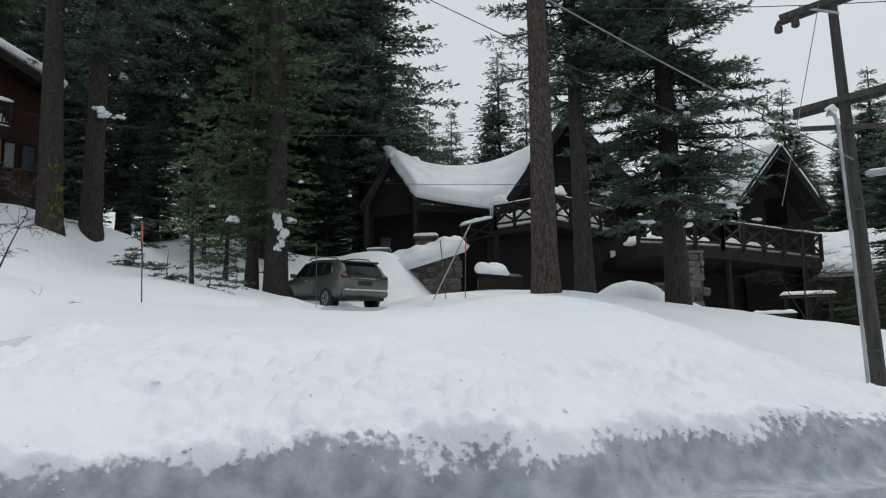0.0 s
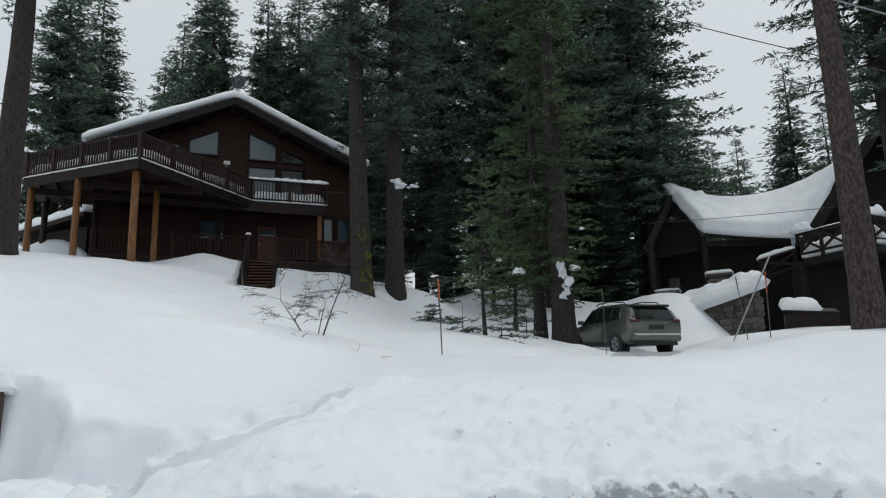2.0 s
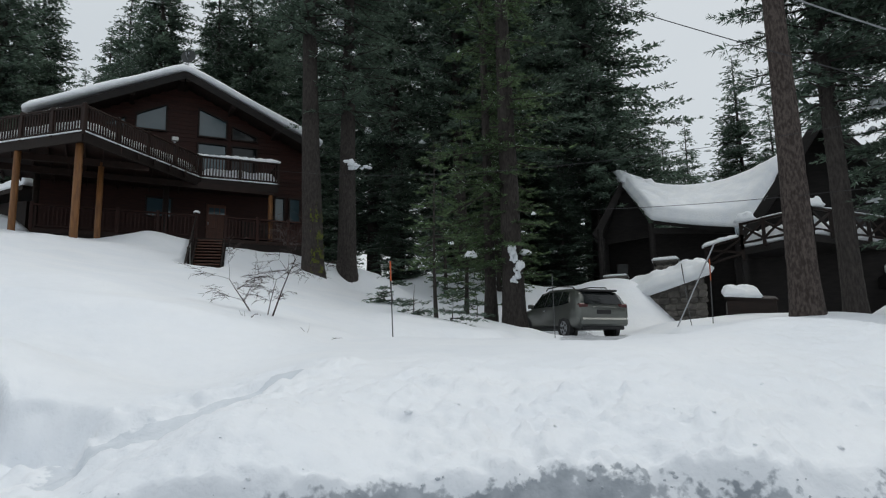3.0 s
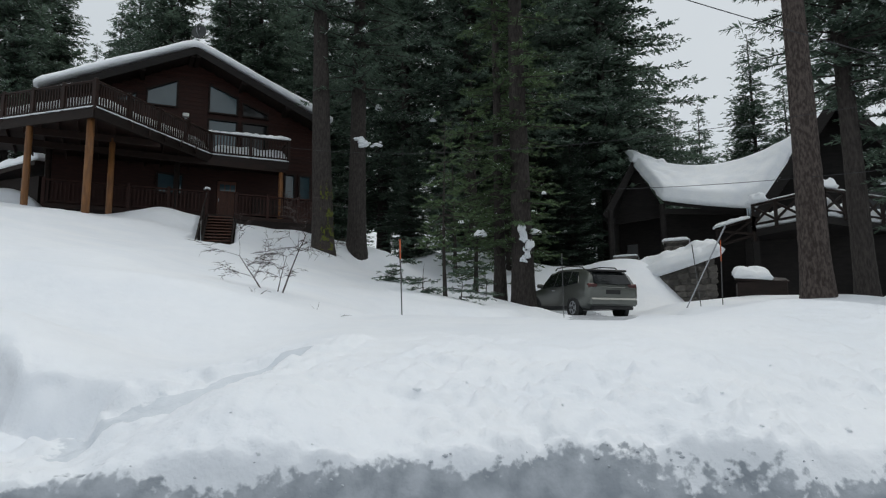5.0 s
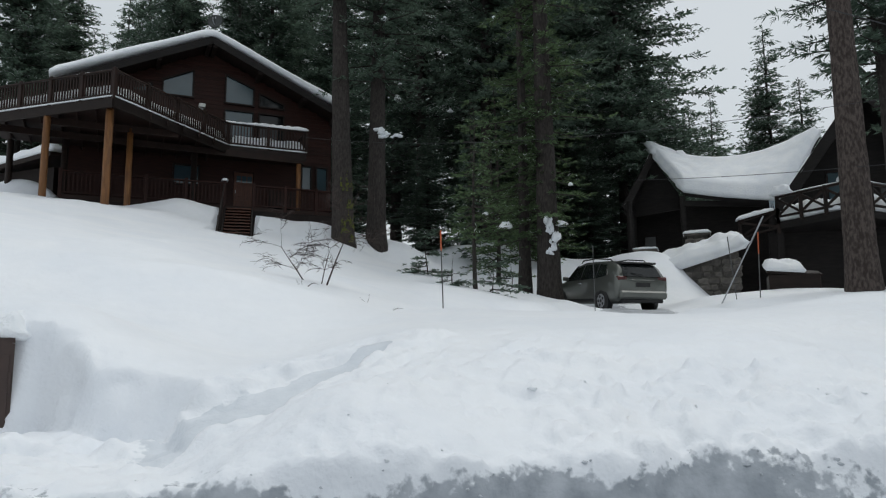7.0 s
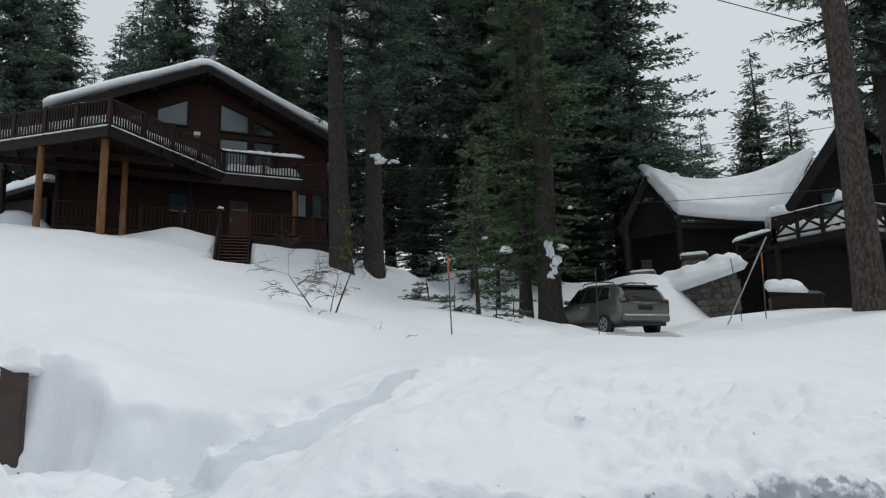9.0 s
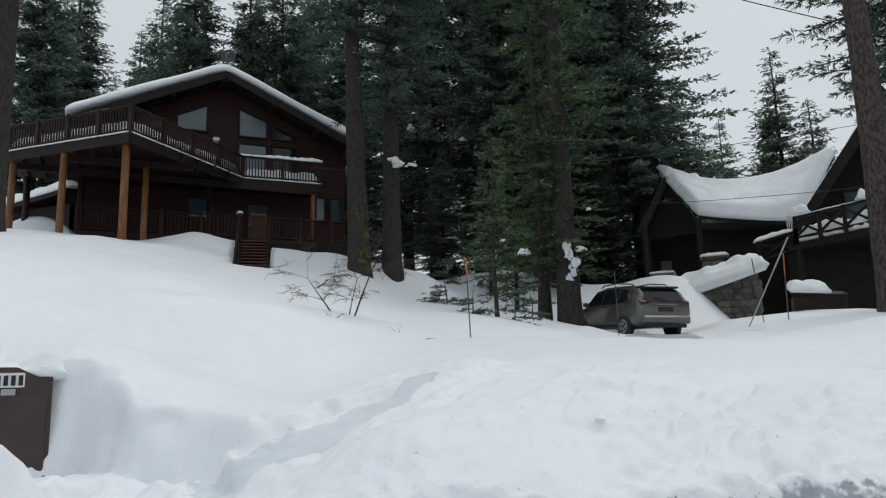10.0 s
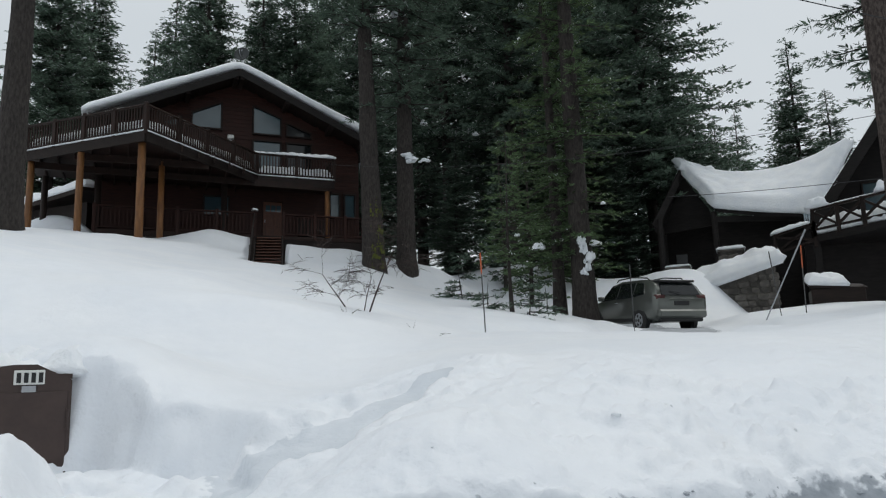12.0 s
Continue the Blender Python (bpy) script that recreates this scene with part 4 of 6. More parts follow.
    rng = random.Random(8)
    for k in range(9):
        y = 0.3 + k * 0.35
        h = rng.uniform(0.2, 0.8)
        part("icicle", tubed([(px + half + 0.03, y, ez - 0.2), (px + half + 0.03, y, ez - 0.2 - h)], [0.04, 0.004], 6), ICE, root)
    # deck
    D = [(-9.35, -3.1), (-5.2, -6.75), (-0.75, -2.1), (2.6, -2.1)]
    bm = bmesh.new()
    ring = [(-9.35, -0.02), *D, (2.6, -0.02)]
    lo = [bm.verts.new((x, y, 10.50)) for x, y in ring]
    hi = [bm.verts.new((x, y, 10.60)) for x, y in ring]
    bm.faces.new(hi)
    bm.faces.new(lo[::-1])
    for k in range(len(ring)):
        j = (k + 1) % len(ring)
        bm.faces.new((lo[k], lo[j], hi[j], hi[k]))
    part("deck_platform", bm, WOOD_TRIM, root)
    for (ax, ay), (bx, by) in zip(D, D[1:]):
        part("rim_joist", timber((ax, ay, 10.40), (bx, by, 10.40), 0.09, 0.36), WOOD_DARK, root)
        q = Vector((ax, ay, 10.59))
        d = Vector((bx - ax, by - ay, 0))
        nrm = Vector((d.y, -d.x, 0)).normalized() * 0.10
        snow_slab("edge_snow", flat(q + nrm, q + d + nrm, q + d - nrm * 0.4, q - nrm * 0.4), int(d.length * 5), 3, 0.055, root, seed=int(ax * 3) % 50, label="strip of snow along the deck edge", bulge=0.1)
    part("beam", timber((-9.2, -2.6, 10.22), (2.5, -2.0, 10.22), 0.2, 0.26), WOOD_TRIM, root)
    part("beam", timber((-7.6, -4.2, 10.22), (-2.9, -4.2, 10.22), 0.2, 0.26), WOOD_TRIM, root)
    for k in range(13):
        x = -8.9 + k * 0.62
        far = -3.1 - max(0, min(x + 9.35, (-0.75 - x) * 0.98) * 0.88)
        part("joist", timber((x, -0.1, 10.42), (x, min(far + 0.3, -0.5), 10.42), 0.05, 0.2), WOOD_TRIM, root)
    for x, y, w, m in ((-9.15, -3.0, 0.13, WOOD_POST), (-7.35, -4.75, 0.13, WOOD_POST), (-5.3, -6.4, 0.145, WOOD_POST), (-4.6, -4.2, 0.12, WOOD_POST), (2.3, -2.0, 0.11, WOOD_POST),
                       (-2.1, -2.1, 0.13, WOOD_DARK), (-6.9, -2.1, 0.13, WOOD_DARK), (-8.9, -1.0, 0.13, WOOD_DARK)):
        part("post", tubed([(x, y, 5.2), (x, y, 7.5), (x, y, 10.25)], [w, w * 0.97, w * 0.95], 10, wob=0.03, rng=rng), m, root, smooth=True)
    part("brace", timber((-5.3, -6.4, 9.2), (-5.3, -5.2, 10.2), 0.1, 0.1), WOOD_POST, root)
    railing(root, D, 10.60, snow=0.52)
    railing(root, [(2.6, -2.1), (2.6, -0.1)], 10.60, snow=0.0)
    # snow on the rails, thin to the left and lumpy by the balcony
    q = Vector((-0.75, -2.1, 11.58))
    snow_slab("rail_snow", flat(q + Vector((-0.2, -0.1, 0)), q + Vector((3.4, -0.1, 0)), q + Vector((3.4, 0.1, 0)), q + Vector((-0.2, 0.1, 0))), 40, 4, 0.13, root, seed=9, label="lumpy snow along the balcony rail", lump=0.2)
    q, d = Vector((-9.35, -3.1, 11.58)), Vector((4.15, -3.65, 0))
    snow_slab("rail_snow", flat(q + d * 0.45, q + d, q + d + Vector((0.08, 0.1, 0)), q + d * 0.45 + Vector((0.08, 0.1, 0))), 30, 3, 0.05, root, seed=4, label="thin snow along the deck rail")
    # porch
    part("porch_floor", boxed((-7.0, -2.25, 7.80), (4.4, -0.01, 7.95)), WOOD_TRIM, root)
    part("porch_skirt", boxed((-7.0, -2.22, 6.4), (4.4, -2.14, 7.80)), WOOD_DARK, root)
    railing(root, [(-7.0, -2.2), (-0.85, -2.2)], 7.95, wood=WOOD_RED, step=0.15)
    railing(root, [(0.35, -2.2), (4.4, -2.2)], 7.95, wood=WOOD_RED, step=0.15)
    part("bench_back", boxed((1.3, -0.5, 8.3), (2.7, -0.42, 9.15), 0.02), WOOD_DARK, root, "dark wooden bench on the porch")
    part("bench_seat", boxed((1.3, -1.0, 8.3), (2.7, -0.5, 8.38), 0.02), WOOD_DARK, root)
    stair = new("stair")
    stair.parent = root
    stair.matrix_local = Matrix.Translation((-0.25, -2.25, 0)) @ Matrix.Rotation(radians(-9.5), 4, "Z") @ Matrix.Translation((0.25, 2.25, 0))
    for k in range(-7, 12):
        f = k / 12
        y, z = -5.75 + 3.5 * f, 5.85 + 2.1 * f
        part("tread", boxed((-0.75, y, z), (0.25, y + 0.31, z + 0.05), 0.006), WOOD_DOOR, stair)
        part("riser", boxed((-0.72, y + 0.27, z - 0.16), (0.22, y + 0.295, z + 0.0)), WOOD_RED, stair)
    for x in (-0.80, 0.30):
        part("stringer", timber((x, -7.9, 4.44), (x, -2.25, 7.83), 0.06, 0.28), WOOD_DARK, stair)
    part("handrail", timber((-0.86, -7.6, 5.87), (-0.86, -2.3, 8.9), 0.05, 0.08), WOOD_DARK, stair)
    for f in (-0.45, 0.0, 0.5, 1.0):
        y, z = -5.9 + 3.6 * f, 5.5 + 2.1 * f
        part("newel", boxed((-0.91, y - 0.05, z), (-0.81, y + 0.05, z + 1.35)), WOOD_DARK, stair)
    snow_slab("post_snow", flat((-0.98, -2.36, 9.0), (-0.74, -2.36, 9.0), (-0.74, -2.12, 9.0), (-0.98, -2.12, 9.0)), 6, 6, 0.10, root, seed=6, label="cap of snow on a porch post")
    part("porch_post", boxed((-0.92, -2.3, 7.9), (-0.80, -2.18, 9.0)), WOOD_RED, root)
    return root


build_cabin()


# ---- the lower lodge ----
def build_lodge():
    root = empty("lodge", Matrix.Translation((0, 0, 0)), "dark-stained wooden lodge with sagging snow-laden roofs and decks", "house")
    V = Vector
    # left wing: a swept roof slope above the porch
    EL, ER, RL, RR = V((-1.35, 38.7, 9.75)), V((3.1, 38.3, 8.95)), V((-2.95, 41.5, 12.55)), V((5.2, 40.2, 12.5))

    def swept(a, b):
        p = (EL * (1 - a) + ER * a) * (1 - b) + (RL * (1 - a) + RR * a) * b
        sag = 4 * a * (1 - a)
        return V((p.x, p.y - 0.25 * sag * (1 - b), p.z - 1.15 * sag * b - 0.15 * sag * (1 - b)))
    part("swept_roof", slab(swept, 16, 6, 0.22), WOOD_BLACK, root)
    snow_slab("roof_snow", lambda a, b: swept(a * 1.03 - 0.03, b * 1.03 - 0.03), 60, 30, 0.72, root, seed=12, label="deep sagging snow on the swept roof", round_edge=0.22, lump=0.016, bulge=0.6)
    snow_slab("roof_snow", lambda a, b: V(swept(a * 0.26 - 0.045, 0.80 + 0.24 * b)) + V((0, 0, 0.30)), 24, 12, 0.46, root, seed=14, label="upper layer of snow left at the gable's tip", round_edge=0.8, bulge=0.6)
    LL = V((-4.45, 39.3, 9.2))
    back = flat(V((-3.0, 41.2, 12.45)), LL, LL + V((0.2, 4.5, 0)), V((-2.8, 43.5, 12.45)))
    part("far_roof", slab(back, 2, 2, 0.22), WOOD_BLACK, root)
    snow_slab("roof_snow", back, 16, 16, 0.35, root, seed=13, label="snow on the far roof slope")
    for a, b in ((V((-2.75, 41.15, 12.35)), V((-1.12, 38.75, 9.66))), (V((-2.95, 41.1, 12.4)), LL)):
        part("barge_board", timber(a, b, 0.08, 0.4), WOOD_BLACK, root)
    plate("gable_wall", [(-4.2, 4.0), (-1.6, 4.0), (-1.6, 9.9), (-2.9, 12.1), (-4.2, 9.5)], [[(-3.7, 6.3), (-3.1, 6.3), (-3.1, 8.2), (-3.7, 8.2)]], 0.2, Matrix.Translation((0, 43.0, 0)), WOOD_BLACK, root)
    plate("gable_boarding", [(-4.15, 9.25), (-1.55, 9.55), (-1.75, 10.3), (-2.85, 12.1), (-3.05, 12.1)], [], 0.12, Matrix.Translation((0, 41.4, 0)), WOOD_BLACK, root)
    part("tie_beam", timber((-4.3, 41.3, 9.2), (-1.4, 41.3, 9.5), 0.18, 0.24), WOOD_BLACK, root)
    window(root, -3.7, -3.1, 6.3, 8.2, y=42.96, glass=GLASS_DARK)
    part("wing_wall", boxed((-1.6, 40.5, 4.0), (4.6, 40.7, 9.4)), WOOD_BLACK, root)
    part("wing_side_wall", boxed((-4.3, 40.5, 4.0), (-4.1, 46, 9.4)), WOOD_BLACK, root)
    for x, y in ((-4.2, 39.5), (-1.5, 39.0), (2.6, 38.7)):
        part("porch_post", tubed([(x, y, 5.5), (x, y, 9.6)], 0.16, 10), WOOD_BLACK, root)
    part("porch_beam", timber((-1.5, 38.95, 9.2), (3.0, 38.55, 8.75), 0.2, 0.28), WOOD_BLACK, root)
    # main gable
    G0, GP, G1 = V((2.9, 38.25, 8.6)), V((6.7, 37.6, 13.9)), V((10.6, 37.0, 8.8))
    plate("main_gable_wall", [(3.1, 3.0), (10.9, 3.0), (10.9, 9.2), (6.9, 13.8), (3.1, 9.0)], [[(5.2, 8.3), (6.1, 8.3), (6.1, 10.2), (5.2, 10.2)], [(7.4, 7.6), (8.6, 7.6), (8.6, 9.5), (7.4, 9.5)]],
          0.25, Matrix.Translation((0, 39.2, 0)), WOOD_BLACK, root)
    window(root, 5.2, 6.1, 8.3, 10.2, y=39.1)
    window(root, 7.4, 8.6, 7.6, 9.5, y=39.1, glass=GLASS_DARK)
    for a, b in ((G0, GP), (GP, G1)):
        P = flat(a, b, b + V((0.4, 7, 0)), a + V((0.4, 7, 0)))
        part("main_roof", slab(P, 2, 2, 0.25), WOOD_BLACK, root)
        part("barge_board", timber(a - V((0, 0.05, 0.2)), b - V((0, 0.05, 0.2)), 0.08, 0.5), WOOD_BLACK, root)
        snow_slab("roof_snow", P, 24, 24, 0.32, root, seed=int(a.x * 3), label="snow on the main roof")
    # right wing with a small steep gable
    A, B, C = V((14.6, 35.4, 8.55)), V((16.25, 34.4, 11.0)), V((17.9, 33.8, 7.7))
    plate("small_gable_wall", [(-1.6, -6), (1.6, -6), (1.6, 0.3), (0, 2.6), (-1.6, 0.3)], [[(-0.5, -0.6), (0.5, -0.6), (0.5, 0.8), (-0.5, 0.8)]], 0.2,
          Matrix.Translation((16.5, 36.0, 8.0)) @ Matrix.Rotation(radians(-24), 4, "Z"), WOOD_BLACK, root)
    for a, b in ((B, A), (B, C)):
        off = V((-1.2, 5.0, 0))
        P = flat(a, b, b + off, a + off)
        part("small_roof", slab(P, 2, 2, 0.2), WOOD_BLACK, root)
        part("barge_board", timber(a, b, 0.08, 0.36), WOOD_BLACK, root)
        snow_slab("roof_snow", P, 20, 20, 0.42, root, seed=int(b.x * 5), label="deep snow on the small gable roof", round_edge=0.2)
    part("right_wall", boxed((10.9, 38.0, 2.0), (15.4, 38.2, 9.6)), WOOD_BLACK, root)
    wing = flat(V((10.2, 37.2, 8.9)), V((15.4, 36.4, 8.6)), V((15.2, 41.5, 11.4)), V((10.2, 42, 11.6)))
    part("wing_roof", slab(wing, 3, 3, 0.22), WOOD_BLACK, root)
    snow_slab("roof_snow", wing, 30, 20, 0.45, root, seed=31, label="deep snow on the wing roof")
    # upper deck with crossed rails, and the ramp up to it
    up = [(2.55, 35.55, 7.5), (5.15, 33.4, 7.55), (8.6, 36.6, 7.4)]
    bm = bmesh.new()
    ring = [*up, (8.6, 39.0, 7.4), (2.6, 39.0, 7.5)]
    lo, hi = [bm.verts.new((x, y, z - 0.42)) for x, y, z in ring], [bm.verts.new((x, y, z - 0.1)) for x, y, z in ring]
    bm.faces.new(hi)
    bm.faces.new(lo[::-1])
    for k in range(len(ring)):
        j = (k + 1) % len(ring)
        bm.faces.new((lo[k], lo[j], hi[j], hi[k]))
    part("upper_deck", bm, WOOD_BLACK, root)
    cross_railing(root, up)
    for k, (a, b) in enumerate(zip(up, up[1:])):
        a, b = V(a), V(b)
        nn = V((-(b - a).y, (b - a).x, 0)).normalized()
        a, b = a + nn * 0.15 - V((0, 0, 0.1)), b + nn * 0.15 - V((0, 0, 0.1))
        snow_slab("deck_snow", flat(a, b, b + nn * 0.8, a + nn * 0.8), 24, 6, 0.62, root, seed=70 + k, label="snow banked on the deck boards", lump=0.12)
    cross_railing(root, [(1.0, 36.4, 6.75), (2.55, 35.55, 7.05)], height=0.9)
    for x, y in ((2.6, 35.6), (5.1, 33.5)):
        part("deck_post", boxed((x - 0.13, y - 0.13 + 0.1, 3), (x + 0.13, y + 0.23, 7.3)), WOOD_BLACK, root)
    part("under_deck_wall", boxed((2.2, 36.6, 2.5), (9.2, 36.8, 7.1)), WOOD_BLACK, root)
    for k, (a, b, t) in enumerate((((2.5, 35.5, 8.55), (3.0, 35.2, 8.56), 0.42), ((1.0, 36.4, 7.70), (2.3, 35.7, 7.93), 0.2), ((4.9, 33.6, 8.62), (5.6, 33.75, 8.6), 0.42))):
        a, b = V(a), V(b)
        snow_slab("rail_snow", flat(a + V((-.15, -.2, 0)), b + V((.1, -.2, 0)), b + V((.1, .25, 0)), a + V((-.15, .25, 0))), 14, 8, t, root, seed=40 + k, label="round cap of snow on the rail", round_edge=0.9)
    a, b = V((5.5, 33.65, 8.62)), V((8.6, 36.5, 8.48))
    snow_slab("rail_snow", flat(a, b, b + V((-.1, .12, 0)), a + V((-.1, .12, 0))), 30, 3, 0.06, root, seed=44, label="thin snow along the rail")
    a, b = V((3.0, 35.1, 8.58)), V((5.0, 33.5, 8.62))
    snow_slab("rail_snow", flat(a, b, b + V((.1, .12, 0)), a + V((.1, .12, 0))), 30, 3, 0.05, root, seed=45, label="thin snow along the rail")
    # lower deck over the open garage
    dn = [(8.0, 30.0, 5.85), (12.0, 31.4, 5.82), (17.75, 34.4, 5.6)]
    bm = bmesh.new()
    ring = [*dn, (17.0, 38.0, 5.6), (8.0, 38.0, 5.85)]
    lo, hi = [bm.verts.new((x, y, z - 0.55)) for x, y, z in ring], [bm.verts.new((x, y, z - 0.05)) for x, y, z in ring]
    bm.faces.new(hi)
    bm.faces.new(lo[::-1])
    for k in range(len(ring)):
        j = (k + 1) % len(ring)
        bm.faces.new((lo[k], lo[j], hi[j], hi[k]))
    part("lower_deck", bm, WOOD_BLACK, root)
    cross_railing(root, dn, height=1.05)
    for k, (a, b) in enumerate(zip(dn, dn[1:])):
        a, b = V(a) + V((0, 0.2, 0)), V(b) + V((0, 0.2, 0))
        snow_slab("deck_snow", flat(a, b, b + V((-.3, .9, 0)), a + V((-.3, .9, 0))), 30, 6, 0.30, root, seed=50 + k, label="snow lying on the deck boards", lump=0.15)
        snow_slab("rail_snow", flat(a + V((0, -.25, 1.1)), b + V((0, -.25, 1.1)), b + V((0, -.15, 1.1)), a + V((0, -.15, 1.1))), 30, 3, 0.07, root, seed=60 + k, label="thin snow along the rail", lump=0.2)
    part("garage_back_wall", boxed((7.6, 37.0, 1.5), (17.2, 37.2, 5.4)), WOOD_BLACK, root)
    part("garage_side_wall", boxed((17.0, 34.6, 1.0), (17.2, 37.0, 5.2)), WOOD_BLACK, root)
    part("corner_brace", timber((17.6, 34.4, 5.1), (16.9, 34.9, 3.6), 0.16, 0.16), WOOD_BLACK, root)
    for x, y, r in ((16.9, 34.4, 0.14), (12.3, 31.8, 0.16), (10.0, 31.0, 0.16)):
        part("deck_post", tubed([(x, y, 0.8), (x, y, 5.4)], r, 10), WOOD_BLACK, root)
    rng = random.Random(4)
    for k in range(9):
        x = 2.5 + k * 0.09
        h = rng.uniform(0.4, 1.3)
        part("icicle", tubed([(x, 38.2, 8.9), (x, 38.2, 8.9 - h)], [0.05, 0.004], 5), ICE, root)
    part("wall_lamp", boxed((8.3, 36.4, 6.0), (8.55, 36.58, 6.35), 0.03), WHITE, root, "pale wall lantern")
    return root


build_lodge()


def stone_block(rng, w, h, d):
    """One rough rounded stone."""
    bm = boxed((-w / 2, -d / 2, -h / 2), (w / 2, d / 2, h / 2), min(w, h) * 0.22)
    for v in bm.verts:
        v.co += Vector([rng.uniform(-0.02, 0.02) for _ in range(3)])
    me = bpy.data.meshes.new("stone")
    bm.to_mesh(me)
    bm.free()
    me.materials.append(STONE)
    return me


STONES = [stone_block(random.Random(70 + k), w, h, 0.16) for k, (w, h) in enumerate(((0.42, 0.26), (0.34, 0.30), (0.5, 0.30), (0.28, 0.22), (0.38, 0.36)))]


def stone_face(parent, length, height, m, seed, top=None):
    """Stones set over a mortar core: a face in x and z; top(x) gives the height there."""
    rng = random.Random(seed)
    z = 0.14
    row = 0
    while z < height:
        x = rng.uniform(-0.1, 0.15)
        while x < length:
            me = rng.choice(STONES)
            if z < (top(x) if top else height) - 0.12:
                share("stone", me, parent, m @ Matrix.Translation((x + 0.15, rng.uniform(-0.03, 0.02), z)) @ Matrix.Rotation(rng.uniform(-0.2, 0.2), 4, "Y"))
            x += rng.uniform(0.36, 0.46)
        z += 0.27
        row += 1


def build_stone_wall():
    a, b = Vector((-2.0, 33.4, 0)), Vector((0.75, 33.6, 0))
    L, ang = (b - a).length, math.atan2(b.y - a.y, b.x - a.x)
    m = Matrix.Translation((a.x, a.y, 3.2)) @ Matrix.Rotation(ang, 4, "Z")
    root = empty("retaining_wall", m, "sloping retaining wall of rough grey field stones", "wall")
    top = lambda x: 1.85 + 1.05 * x / L
    plate("core", [(-0.1, -0.5), (L, -0.5), (L, top(L)), (-0.1, top(0))], [], 0.4, Matrix.Translation((0, 0.27, 0)), MORTAR, root)
    stone_face(root, L - 0.2, 3.0, Matrix.Translation((0, 0.05, 0)), 5, top)
    drift = empty("wall_snow", Matrix.Translation((0, 0, 0)), "thick sloping drift of snow overhanging the stone wall", "snow")

    def P(u, v):
        x, z = -4.6 + 5.6 * u, 4.92 + 0.25 * sstep(0.4, 0.0, u)
        rise = max(0.0, (u - 0.32) / 0.68)
        return (x, 33.1 + 3.6 * v + 0.35 * (1 - u), z + 1.05 * rise**1.1 + 0.5 * v)
    snow_slab("drift", P, 50, 24, 0.9, drift, seed=77, round_edge=0.9, lump=0.06)


build_stone_wall()


def stone_pillar(x, y, z0, z1, w, label, snow=0.25):
    root = empty("stone_pillar", Matrix.Translation((x, y, z0)), label, "pillar", "stone pillars of the lodge")
    h = z1 - z0
    part("core", boxed((-w / 2 + 0.06, -w / 2 + 0.06, -0.3), (w / 2 - 0.06, w / 2 - 0.06, h)), MORTAR, root)
    for k in range(4):
        stone_face(root, w - 0.1, h, Matrix.Rotation(k * math.pi / 2, 4, "Z") @ Matrix.Translation((-w / 2 + 0.02, -w / 2 + 0.04, 0)), int(x * 7) + k + 90)
    part("cap_stone", boxed((-w / 2 - 0.08, -w / 2 - 0.08, h), (w / 2 + 0.08, w / 2 + 0.08, h + 0.1), 0.02), STONE, root)
    if snow:
        e = w / 2 + 0.1
        snow_slab("snow_cap", flat((-e, -e, h + 0.1), (e, -e, h + 0.1), (e, e, h + 0.1), (-e, e, h + 0.1)), 12, 12, snow, root, seed=int(x * 9) % 40, label="cap of snow", round_edge=0.8)


stone_pillar(-0.9, 38.2, 5.0, 7.33, 1.05, "square stone porch pillar with a cap of snow", 0.18)
stone_pillar(-3.4, 38.6, 5.0, 6.75, 1.0, "low stone porch pillar dusted with snow", 0.12)
stone_pillar(9.7, 29.2, 1.4, 5.2, 0.85, "tall stone-clad pillar under the deck", 0)
stone_pillar(8.75, 29.6, 1.4, 4.0, 0.6, "short stone pillar beside a taller one", 0)


